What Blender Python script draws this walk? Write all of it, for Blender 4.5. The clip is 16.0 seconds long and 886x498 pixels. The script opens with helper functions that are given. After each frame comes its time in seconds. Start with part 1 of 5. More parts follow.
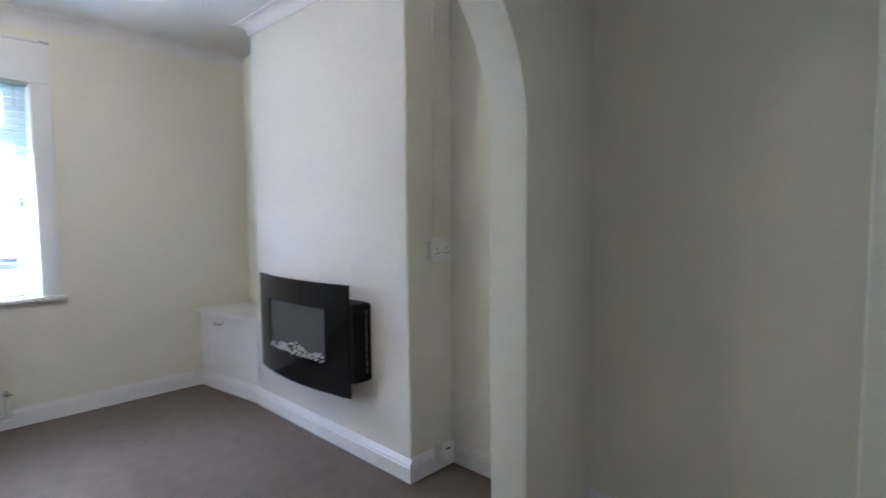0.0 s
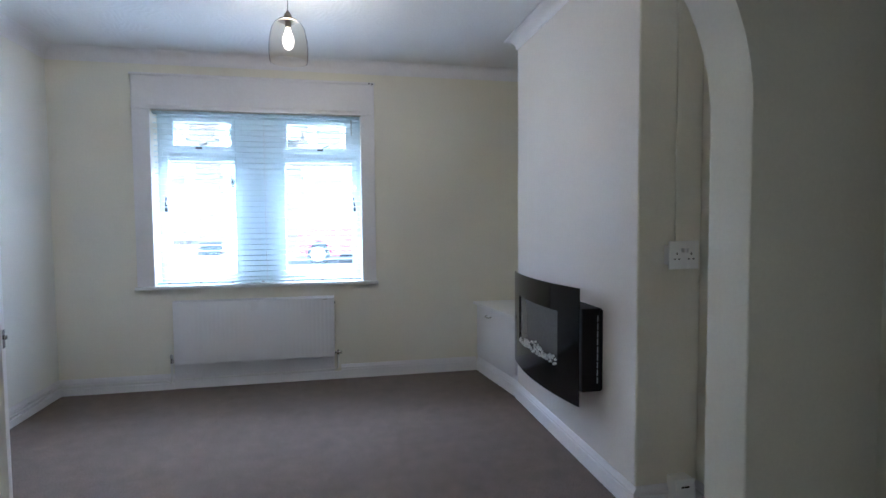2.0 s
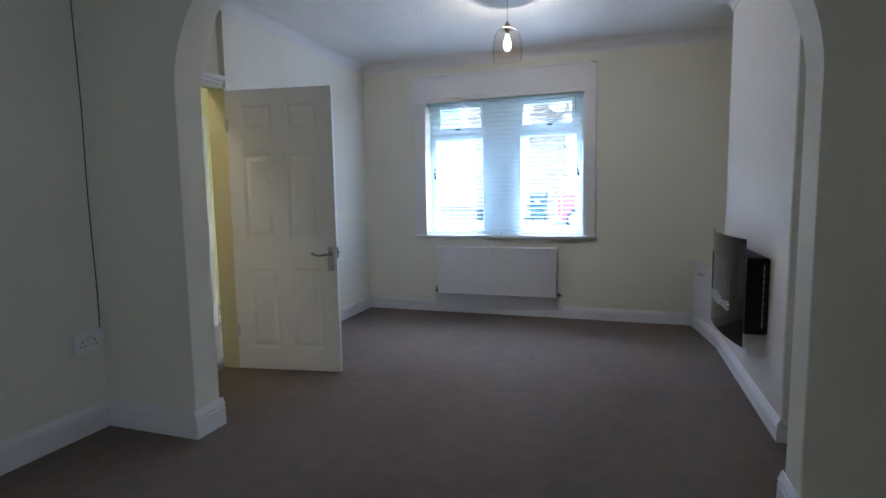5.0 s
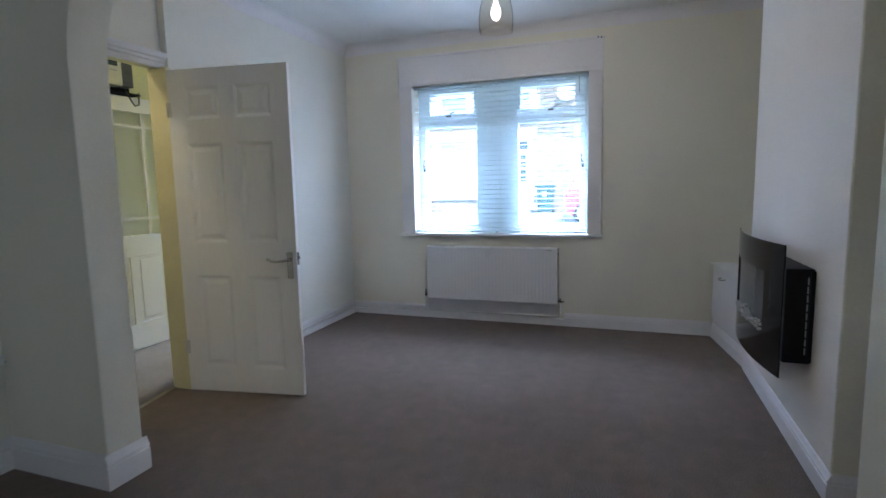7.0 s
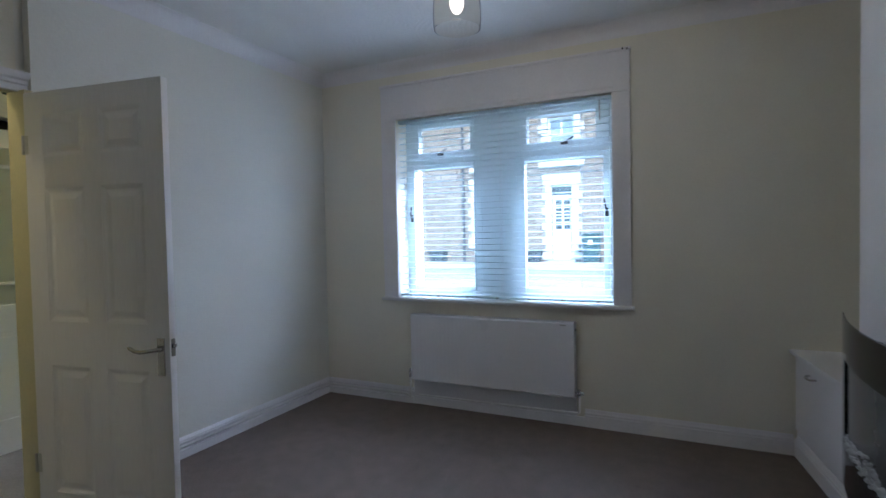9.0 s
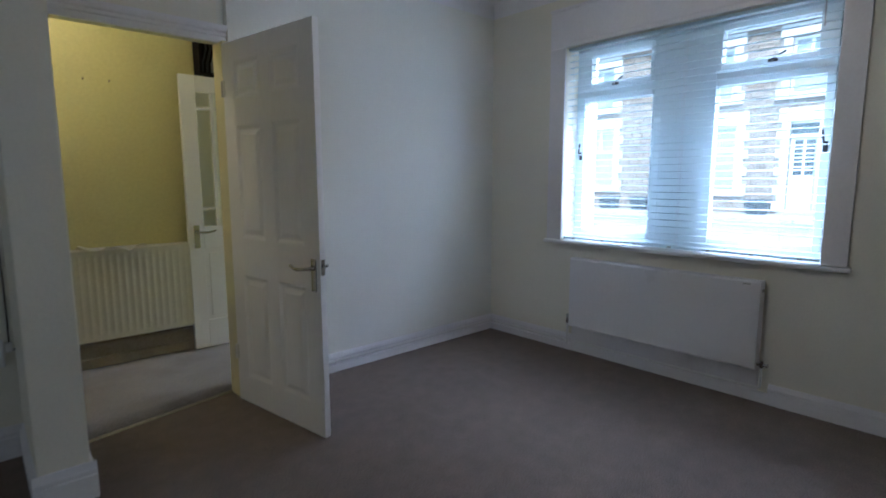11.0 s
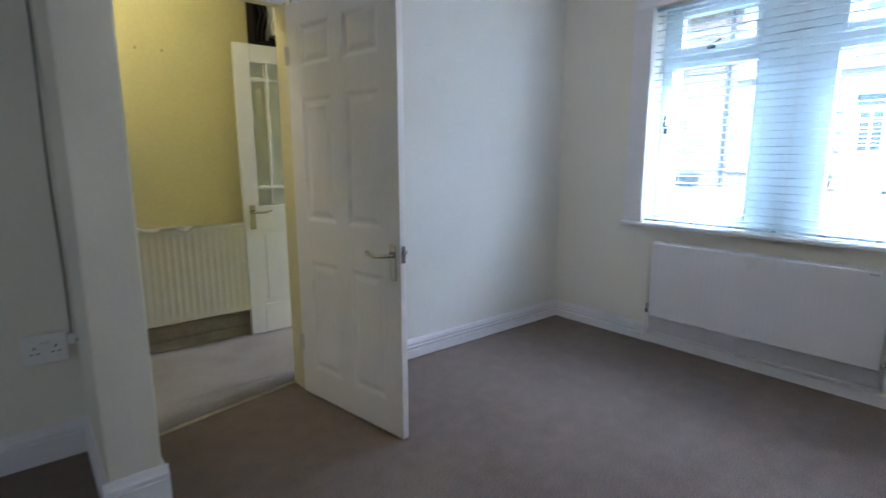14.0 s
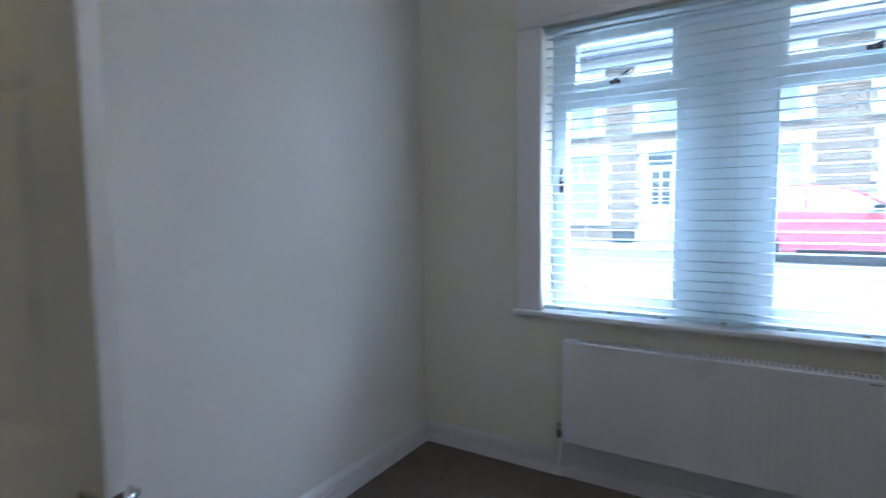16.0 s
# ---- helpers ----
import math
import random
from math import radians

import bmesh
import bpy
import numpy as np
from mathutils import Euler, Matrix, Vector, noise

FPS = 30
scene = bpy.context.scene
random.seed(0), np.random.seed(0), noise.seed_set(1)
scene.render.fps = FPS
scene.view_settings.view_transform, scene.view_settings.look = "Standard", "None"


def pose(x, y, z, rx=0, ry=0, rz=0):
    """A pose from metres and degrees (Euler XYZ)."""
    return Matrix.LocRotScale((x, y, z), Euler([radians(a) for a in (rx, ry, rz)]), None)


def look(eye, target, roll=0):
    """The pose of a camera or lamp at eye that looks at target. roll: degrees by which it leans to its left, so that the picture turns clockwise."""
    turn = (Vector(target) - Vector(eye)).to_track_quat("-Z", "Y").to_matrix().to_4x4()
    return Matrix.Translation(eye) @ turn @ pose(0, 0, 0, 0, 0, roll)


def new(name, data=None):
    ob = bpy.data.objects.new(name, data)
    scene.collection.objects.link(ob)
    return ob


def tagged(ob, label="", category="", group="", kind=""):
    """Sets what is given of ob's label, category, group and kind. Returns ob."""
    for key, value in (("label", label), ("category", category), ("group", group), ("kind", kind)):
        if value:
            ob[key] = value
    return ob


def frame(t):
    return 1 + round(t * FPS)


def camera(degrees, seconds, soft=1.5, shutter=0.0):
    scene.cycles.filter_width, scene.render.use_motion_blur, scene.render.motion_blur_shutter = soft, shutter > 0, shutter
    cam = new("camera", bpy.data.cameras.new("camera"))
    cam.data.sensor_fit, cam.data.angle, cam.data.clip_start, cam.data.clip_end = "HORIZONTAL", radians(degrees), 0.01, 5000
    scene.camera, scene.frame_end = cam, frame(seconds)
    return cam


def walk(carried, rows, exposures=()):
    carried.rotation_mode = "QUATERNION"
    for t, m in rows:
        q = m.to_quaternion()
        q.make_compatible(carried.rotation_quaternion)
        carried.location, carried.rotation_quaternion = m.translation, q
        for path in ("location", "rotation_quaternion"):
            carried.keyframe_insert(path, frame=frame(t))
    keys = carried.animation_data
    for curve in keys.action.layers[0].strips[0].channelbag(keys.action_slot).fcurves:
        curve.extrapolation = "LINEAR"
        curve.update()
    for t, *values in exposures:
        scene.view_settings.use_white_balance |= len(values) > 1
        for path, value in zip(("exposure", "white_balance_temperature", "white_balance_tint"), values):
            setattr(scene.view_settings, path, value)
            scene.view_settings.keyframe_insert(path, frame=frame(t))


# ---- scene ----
cam = camera(80.9, 16.0, shutter=0.4)
PATH = [
    (0, (-0.042, 0.189, 1.351), (-1.427, 1.625, 1.209), -0.5),
    (0.5, (0.068, 0.275, 1.327), (-1.591, 1.378, 1.147), -0.8),
    (1, (0.145, 0.346, 1.311), (-1.694, 1.109, 1.122), -0.4),
    (1.5, (0.14, 0.457, 1.323), (-1.784, 0.972, 1.142), -0.5),
    (2, (0.15, 0.598, 1.314), (-1.808, 0.99, 1.209), -0.4),
    (2.5, (0.231, 0.709, 1.329), (-1.738, 1.046, 1.235), -0.7),
    (3, (0.379, 0.837, 1.322), (-1.619, 0.902, 1.265), -0.5),
    (3.5, (0.582, 0.896, 1.292), (-1.414, 0.778, 1.259), -0.6),
    (4, (0.784, 0.947, 1.282), (-1.181, 0.604, 1.137), -0.7),
    (4.5, (0.954, 1.086, 1.245), (-0.947, 0.489, 1.066), -0.7),
    (7, (0.381, 1.115, 1.262), (-1.49, 0.449, 1.024), -1.2),
    (7.5, (0.051, 1.18, 1.322), (-1.821, 0.494, 1.168), -1.1),
    (8, (-0.251, 1.207, 1.311), (-2.138, 0.551, 1.214), -1.2),
    (10.5, (-1.083, 1.36, 1.312), (-2.532, -0.011, 1.173), -0.3),
    (11, (-1.012, 1.436, 1.264), (-2.349, -0.028, 1.001), -0.1),
    (11.5, (-0.964, 1.508, 1.228), (-2.221, -0.003, 0.862), 0.1),
    (12, (-0.955, 1.539, 1.2), (-2.17, 0.02, 0.733), 0.1),
    (12.5, (-0.942, 1.538, 1.212), (-2.123, 0.014, 0.683), 0.0),
    (13, (-0.91, 1.489, 1.241), (-2.037, -0.087, 0.745), 0.2),
    (13.5, (-0.906, 1.279, 1.265), (-2.018, -0.339, 0.879), 0.4),
    (14, (-0.979, 1.053, 1.268), (-2.228, -0.469, 0.916), -0.2),
    (14.5, (-1.217, 0.822, 1.268), (-2.576, -0.619, 0.991), -0.6),
    (15, (-1.379, 0.563, 1.301), (-2.784, -0.841, 1.068), -0.4),
    (15.5, (-1.566, 0.274, 1.317), (-3.09, -1.012, 1.166), -0.5),
    (16, (-1.829, 0.123, 1.335), (-3.523, -0.928, 1.18), -0.7),
]
EXPOSURES = [
    (0, 4.45, 5020, 10), (0.5, 4.24, 4980, 10), (1, 4.03, 5040, 10), (1.5, 3.95, 4960, 10), (2, 3.75, 4960, 10),
    (2.5, 3.70, 4960, 10), (3, 3.59, 4960, 10), (3.5, 3.45, 4960, 10), (4, 3.34, 4960, 10), (4.5, 3.39, 4960, 10),
    (7, 3.54, 4960, 10), (7.5, 3.44, 4960, 10), (8, 3.11, 4960, 10), (10.5, 2.79, 4960, 10), (11, 2.99, 4960, 10),
    (11.5, 3.24, 4960, 10), (12, 3.49, 4960, 10), (12.5, 3.56, 4960, 10), (13, 3.66, 4960, 10), (13.5, 3.69, 4960, 10),
    (14, 3.69, 4960, 10), (14.5, 3.61, 4960, 10), (15, 3.39, 4960, 10), (15.5, 3.24, 4960, 10), (16, 2.97, 4960, 10),
]
walk(cam, [(t, look(eye, target, roll)) for t, eye, target, roll in PATH], EXPOSURES)

# ---- world, sun and lamps ----
world = bpy.data.worlds.new("sky")
scene.world = world
world.use_nodes = True
wn = world.node_tree.nodes
sky = wn.new("ShaderNodeTexSky")
sky.sky_type = "NISHITA"
sky.sun_disc = False
sky.sun_elevation, sky.sun_rotation = radians(48), radians(-60)
sky.air_density, sky.dust_density = 1.2, 2.5
wn["Background"].inputs[1].default_value = 0.118
world.node_tree.links.new(sky.outputs[0], wn["Background"].inputs[0])

sun_data = bpy.data.lights.new("sun", "SUN")
sun_data.energy, sun_data.angle, sun_data.color = 1.25, radians(10), (1.0, 0.94, 0.84)
sun = new("sun", sun_data)
sun.matrix_world = look((6, 6, 14), (-6, -1, 0))

# skylight falling steeply through the street window
sky_data = bpy.data.lights.new("window_skylight", "AREA")
sky_data.shape, sky_data.size, sky_data.size_y = "RECTANGLE", 1.7, 0.9
sky_data.energy, sky_data.color = 44.0, (0.915, 0.90, 0.985)
skylight = new("window_skylight", sky_data)
skylight.matrix_world = look((-5.25, 0.0, 2.95), (-3.2, 0.0, 0.9))

# area lamps for daylight: an assumed, unseen rear window and the street door's opening
for nm, eye, aim, sx, sy, power, tone in (
        ("rear_skylight", (2.02, 2.30, 1.5), (1.6, 0.0, 1.2), 0.8, 1.1, 0.80, (1.0, 0.94, 0.82)),
        ("hall_skylight", (-4.62, -2.09, 1.3), (0.0, -2.09, 0.9), 0.6, 2.0, 0.85, (0.92, 0.96, 1.0))):
    ad = bpy.data.lights.new(nm, "AREA")
    ad.shape, ad.size, ad.size_y = "RECTANGLE", sx, sy
    ad.energy, ad.color = power, tone
    new(nm, ad).matrix_world = look(eye, aim)

# ---- node materials ----
def material(name, base, rough=0.6, metal=0.0, vary=0.06, scale=3.0, fine=60.0, bump=0.0, bump_scale=None, spec=None,
             second=None, second_scale=1.2, second_amount=0.5, island=0.0, objrand=0.0, stretch=None, coarse=1.0):
    """A surface with variation at two scales, optional stains of a second colour, and fine relief."""
    m = bpy.data.materials.new(name)
    m.use_nodes = True
    nt = m.node_tree
    n, link = nt.nodes, nt.links.new
    b = n["Principled BSDF"]
    b.inputs["Roughness"].default_value = rough
    b.inputs["Metallic"].default_value = metal
    if spec is not None:
        b.inputs["Specular IOR Level"].default_value = spec
    co = n.new("ShaderNodeTexCoord")
    src = co.outputs["Object"]
    if stretch:
        mp = n.new("ShaderNodeMapping")
        mp.inputs["Scale"].default_value = stretch
        link(src, mp.inputs[0])
        src = mp.outputs[0]
    big = n.new("ShaderNodeTexNoise")
    big.inputs["Scale"].default_value, big.inputs["Detail"].default_value = scale, 5
    small = n.new("ShaderNodeTexNoise")
    small.inputs["Scale"].default_value, small.inputs["Detail"].default_value = fine, 3
    link(src, big.inputs["Vector"])
    link(src, small.inputs["Vector"])
    add = n.new("ShaderNodeMath")
    add.operation = "ADD"
    soft = n.new("ShaderNodeMath")
    soft.operation = "MULTIPLY_ADD"
    soft.inputs[1].default_value, soft.inputs[2].default_value = coarse, 0.5 - 0.5 * coarse
    link(big.outputs[0], soft.inputs[0])
    link(soft.outputs[0], add.inputs[0])
    link(small.outputs[0], add.inputs[1])
    last = add.outputs[0]
    for amount, node, out in ((island, "ShaderNodeNewGeometry", "Random Per Island"), (objrand, "ShaderNodeObjectInfo", "Random")):
        if amount:
            r = n.new(node)
            ma = n.new("ShaderNodeMath")
            ma.operation = "MULTIPLY_ADD"
            ma.inputs[1].default_value = amount
            link(r.outputs[out], ma.inputs[0])
            link(last, ma.inputs[2])
            sub = n.new("ShaderNodeMath")
            sub.operation = "SUBTRACT"
            sub.inputs[1].default_value = amount / 2
            link(ma.outputs[0], sub.inputs[0])
            last = sub.outputs[0]
    rng = n.new("ShaderNodeMapRange")
    rng.inputs["From Min"].default_value, rng.inputs["From Max"].default_value = 0.5, 1.5
    rng.inputs["To Min"].default_value, rng.inputs["To Max"].default_value = 1 - 2 * vary, 1 + 2 * vary
    link(last, rng.inputs[0])
    mul = n.new("ShaderNodeVectorMath")
    mul.operation = "SCALE"
    col = n.new("ShaderNodeRGB")
    col.outputs[0].default_value = (*base, 1)
    colour = col.outputs[0]
    if second:
        spots = n.new("ShaderNodeTexNoise")
        spots.inputs["Scale"].default_value, spots.inputs["Detail"].default_value = second_scale, 6
        link(src, spots.inputs["Vector"])
        ramp = n.new("ShaderNodeMapRange")
        ramp.inputs["From Min"].default_value, ramp.inputs["From Max"].default_value = 0.5, 0.72
        ramp.inputs["To Max"].default_value = second_amount
        link(spots.outputs[0], ramp.inputs[0])
        mix = n.new("ShaderNodeMix")
        mix.data_type = "RGBA"
        mix.inputs["B"].default_value = (*second, 1)
        for s in mix.inputs:
            if s.type == "RGBA" and s.name == "B":
                s.default_value = (*second, 1)
            if s.type == "RGBA" and s.name == "A":
                link(colour, s)
        link(ramp.outputs[0], mix.inputs["Factor"])
        for o in mix.outputs:
            if o.type == "RGBA":
                colour = o
    link(colour, mul.inputs[0])
    link(rng.outputs[0], mul.inputs["Scale"])
    link(mul.outputs[0], b.inputs["Base Color"])
    rr = n.new("ShaderNodeMapRange")
    rr.inputs["To Min"].default_value, rr.inputs["To Max"].default_value = max(0.02, rough - 0.07), min(1, rough + 0.07)
    link(big.outputs[0], rr.inputs[0])
    link(rr.outputs[0], b.inputs["Roughness"])
    if bump:
        bt = n.new("ShaderNodeTexNoise")
        bt.inputs["Scale"].default_value, bt.inputs["Detail"].default_value = bump_scale or fine, 4
        link(src, bt.inputs["Vector"])
        bn = n.new("ShaderNodeBump")
        bn.inputs["Strength"].default_value, bn.inputs["Distance"].default_value = bump, 0.01
        link(bt.outputs[0], bn.inputs["Height"])
        link(bn.outputs[0], b.inputs["Normal"])
    return m


def glass_material(name, tint=(1, 1, 1), rough=0.0, ior=1.45):
    m = bpy.data.materials.new(name)
    m.use_nodes = True
    b = m.node_tree.nodes["Principled BSDF"]
    b.inputs["Base Color"].default_value = (*tint, 1)
    b.inputs["Transmission Weight"].default_value = 1
    b.inputs["Roughness"].default_value = rough
    b.inputs["IOR"].default_value = ior
    return m


def glow_material(name, colour, strength):
    m = bpy.data.materials.new(name)
    m.use_nodes = True
    b = m.node_tree.nodes["Principled BSDF"]
    b.inputs["Base Color"].default_value = (*colour, 1)
    b.inputs["Emission Color"].default_value = (*colour, 1)
    b.inputs["Emission Strength"].default_value = strength
    return m


CREAM = material("cream wall paint", (0.80, 0.765, 0.66), 0.62, vary=0.025, scale=1.3, fine=90, bump=0.10, bump_scale=70)
MAUVE = material("pale mauve white wall paint", (0.775, 0.727, 0.678), 0.62, vary=0.025, scale=1.3, fine=90, bump=0.10, bump_scale=70)
SIDEPAINT = material("off white side wall paint", (0.785, 0.768, 0.705), 0.62, vary=0.025, scale=1.3, fine=90, bump=0.10, bump_scale=70)
YELLOW = material("yellow hall wallpaint", (0.61, 0.57, 0.272), 0.6, vary=0.05, scale=1.5, fine=50, bump=0.15, bump_scale=45,
                  second=(0.51, 0.46, 0.25), second_scale=2.2, second_amount=0.45)
JAMB = material("pale yellow gloss paint", (0.66, 0.60, 0.36), 0.4, vary=0.04, scale=4, fine=60, bump=0.05)
HINGE = material("overpainted hinge", (0.62, 0.59, 0.52), 0.4, vary=0.06, scale=20)
CEIL = material("textured white ceiling paint", (0.78, 0.77, 0.75), 0.7, vary=0.03, scale=2, fine=40, bump=0.45, bump_scale=26, stretch=(1, 2.2, 1))
GLOSS = material("white gloss paint", (0.80, 0.785, 0.785), 0.32, vary=0.02, scale=4, fine=80, bump=0.04, bump_scale=50)
TRIM = material("white satin paint", (0.795, 0.775, 0.785), 0.42, vary=0.03, scale=3, fine=70, bump=0.05, bump_scale=40)
DOORW = material("moulded white door skin", (0.85, 0.82, 0.80), 0.3, vary=0.025, scale=3, fine=150, bump=0.12, bump_scale=190, stretch=(1, 1, 0.12))
# short combed strokes, turned from patch to patch
ct = CEIL.node_tree
cc, cv = ct.nodes.new("ShaderNodeTexCoord"), ct.nodes.new("ShaderNodeTexVoronoi")
cv.inputs["Scale"].default_value = 5.5
cr, cw = ct.nodes.new("ShaderNodeVectorRotate"), ct.nodes.new("ShaderNodeTexWave")
cr.rotation_type = "Z_AXIS"
cm = ct.nodes.new("ShaderNodeMath")
cm.operation, cm.inputs[1].default_value = "MULTIPLY", 6.28
cw.inputs["Scale"].default_value, cw.inputs["Distortion"].default_value, cw.inputs["Detail"].default_value = 9.0, 9.0, 4.0
cb = ct.nodes.new("ShaderNodeBump")
cb.inputs["Strength"].default_value, cb.inputs["Distance"].default_value = 0.10, 0.01
ct.links.new(cc.outputs["Object"], cv.inputs["Vector"])
ct.links.new(cc.outputs["Object"], cr.inputs["Vector"])
ct.links.new(cv.outputs["Color"], cm.inputs[0])
ct.links.new(cm.outputs[0], cr.inputs["Angle"])
ct.links.new(cr.outputs[0], cw.inputs["Vector"])
ct.links.new(cw.outputs["Fac"], cb.inputs["Height"])
ct.links.new(cb.outputs[0], ct.nodes["Principled BSDF"].inputs["Normal"])
ENAMEL = material("white radiator enamel", (0.79, 0.78, 0.795), 0.3, vary=0.015, scale=3, fine=60)
OLDENAMEL = material("aged cream radiator enamel", (0.66, 0.63, 0.52), 0.4, vary=0.05, scale=3, fine=60, second=(0.58, 0.54, 0.42), second_scale=2.5)
PVC = material("white window plastic", (0.69, 0.78, 0.81), 0.3, vary=0.015, scale=4, fine=80)
SLAT = material("white blind slat", (0.73, 0.81, 0.84), 0.4, vary=0.02, scale=5, fine=60)
# thin plastic slats let some light through
st = SLAT.node_tree
tl = st.nodes.new("ShaderNodeBsdfTranslucent")
tl.inputs["Color"].default_value = (0.68, 0.83, 0.86, 1)
mx = st.nodes.new("ShaderNodeMixShader")
mx.inputs[0].default_value = 0.22
st.links.new(st.nodes["Principled BSDF"].outputs[0], mx.inputs[1])
st.links.new(tl.outputs[0], mx.inputs[2])
st.links.new(mx.outputs[0], st.nodes["Material Output"].inputs["Surface"])
CORD = material("white blind cord", (0.7, 0.72, 0.74), 0.8, vary=0.05)
CHROME = material("satin chrome", (0.55, 0.54, 0.53), 0.16, metal=1.0, vary=0.05, scale=20, fine=200)
BRASS = material("worn brass strip", (0.34, 0.30, 0.21), 0.55, metal=0.4, vary=0.25, scale=14, fine=120)
COPPERW = material("painted pipe", (0.78, 0.77, 0.75), 0.4, vary=0.03)
PLASTIC = material("white socket plastic", (0.82, 0.81, 0.79), 0.35, vary=0.015)
DARKHOLE = material("dark slot", (0.02, 0.02, 0.02), 0.7)
BLACKGLASS = material("black glass panel", (0.004, 0.004, 0.005), 0.08, vary=0.1, scale=2, fine=30, spec=0.32)
BLACKMETAL = material("black painted steel", (0.005, 0.004, 0.006), 0.5, vary=0.1, scale=8, fine=90, spec=0.18)
SCREEN = material("smoked fire screen", (0.10, 0.10, 0.102), 0.16, vary=0.1, scale=3)
PEBBLE = material("white fire pebbles", (0.58, 0.575, 0.56), 0.6, vary=0.2, scale=30, fine=120, bump=0.1, island=0.5)
CARPET = material("grey brown twist carpet", (0.196, 0.158, 0.131), 0.95, coarse=0.35, vary=0.36, scale=11, fine=150, bump=0.8, bump_scale=170, spec=0.2,
                  second=(0.150, 0.120, 0.097), second_scale=3.6, second_amount=0.32)
CARPET.node_tree.nodes["Principled BSDF"].inputs["Sheen Weight"].default_value = 0.10
CARPET.node_tree.nodes["Principled BSDF"].inputs["Sheen Tint"].default_value = (0.9, 0.76, 0.66, 1)
HALLCARPET = material("pale grey worn hall carpet", (0.33, 0.30, 0.275), 0.95, vary=0.14, scale=2.2, fine=120, bump=0.8, bump_scale=150, spec=0.1,
                      second=(0.25, 0.225, 0.20), second_scale=3, second_amount=0.6)
GREYSKIRT = material("aged varnished skirting", (0.40, 0.345, 0.27), 0.5, vary=0.12, scale=6, fine=70, second=(0.2, 0.17, 0.13), second_scale=5)
PAPER = material("curled pale card", (0.86, 0.85, 0.80), 0.8, vary=0.06, scale=8)
METERBOARD = material("dark bitumen meter board", (0.010, 0.008, 0.007), 0.8, vary=0.2, scale=10, spec=0.1)
FUSEGREY = material("dull grey fuse casing", (0.10, 0.095, 0.085), 0.6, vary=0.2, scale=20)
FASTENER = material("dark grey fastener", (0.05, 0.055, 0.06), 0.4, metal=0.5, vary=0.1)
METERWHITE = material("aged meter casing", (0.6, 0.58, 0.48), 0.45, vary=0.06)
CABLE = material("black cable", (0.02, 0.02, 0.02), 0.5)
GREYCABLE = material("grey cable", (0.4, 0.4, 0.38), 0.5)
STEM = material("bronze lampholder", (0.30, 0.26, 0.21), 0.35, metal=1.0, vary=0.08)
SHADE = glass_material("smoky amber glass", (0.95, 0.91, 0.84), 0.0, 1.16)
PANE = glass_material("window glass", (0.955, 0.985, 0.99))
VEILED = glass_material("window glass with glare veil", (0.93, 0.985, 0.99))
# a faint cyan veil in the glass stands in for camera glare
hz = VEILED.node_tree
veil_shader = hz.nodes.new("ShaderNodeBsdfTranslucent")
veil_shader.inputs["Color"].default_value = (0.62, 0.88, 0.92, 1)
veil_mix = hz.nodes.new("ShaderNodeMixShader")
veil_mix.inputs[0].default_value = 0.012
hz.links.new(hz.nodes["Principled BSDF"].outputs[0], veil_mix.inputs[1])
hz.links.new(veil_shader.outputs[0], veil_mix.inputs[2])
hz.links.new(veil_mix.outputs[0], hz.nodes["Material Output"].inputs["Surface"])
OBSCURE = glass_material("obscured door glass", (0.86, 0.86, 0.74), 0.35)
OBSCURE.node_tree.nodes["Principled BSDF"].inputs["Transmission Weight"].default_value = 0.6
BULB = glow_material("lit bulb", (1.0, 0.86, 0.62), 0.32)
# outside
STONE = material("grey brown rubble stone", (0.26, 0.205, 0.15), 0.9, vary=0.13, scale=5, fine=45, bump=0.5, bump_scale=30, island=0.7,
                 second=(0.22, 0.15, 0.10), second_scale=1.4, second_amount=0.6)
MORTAR = material("pale lime mortar", (0.27, 0.235, 0.19), 0.95, vary=0.1, scale=8, bump=0.4)
QUOIN = material("painted stone dressing", (0.58, 0.555, 0.49), 0.8, vary=0.06, scale=4, fine=60, bump=0.2, objrand=0.3)
SLATE = material("blue grey roof slate", (0.11, 0.115, 0.13), 0.6, vary=0.15, scale=6, bump=0.3, stretch=(1, 3, 6))
TARMAC = material("worn pale tarmac", (0.24, 0.24, 0.235), 0.9, vary=0.12, scale=1.5, fine=120, bump=0.4, second=(0.29, 0.28, 0.27))
PAVING = material("concrete pavement", (0.36, 0.35, 0.33), 0.9, vary=0.1, scale=2, fine=80, bump=0.3)
KERB = material("granite kerb", (0.40, 0.39, 0.37), 0.85, vary=0.12, scale=6, fine=90, objrand=0.4)
OUTDOORW = material("white outdoor joinery", (0.78, 0.78, 0.77), 0.4, vary=0.03)
DARKPANE = material("dark window reflection", (0.05, 0.065, 0.07), 0.06, vary=0.1, scale=2)
CURTAIN = material("pale net curtain", (0.62, 0.63, 0.6), 0.9, vary=0.1, scale=12, stretch=(1, 6, 0.5))
# opaque cabin glass, the sky's pale reflection put into its colour
CARGLASS = material("sky lit car glass", (0.34, 0.39, 0.40), 0.05, vary=0.05, spec=1.0)
REDPAINT = material("red car paint", (0.62, 0.075, 0.105), 0.22, vary=0.05, spec=0.7)
TYRE = material("tyre rubber", (0.025, 0.025, 0.025), 0.85, vary=0.1)
ALLOY = material("silver wheel", (0.62, 0.62, 0.63), 0.35, metal=0.7, vary=0.05)
BINBLACK = material("black recycling box", (0.03, 0.035, 0.035), 0.6, vary=0.1)
BINGREEN = material("dark green wheelie bin", (0.02, 0.06, 0.06), 0.5, vary=0.1)
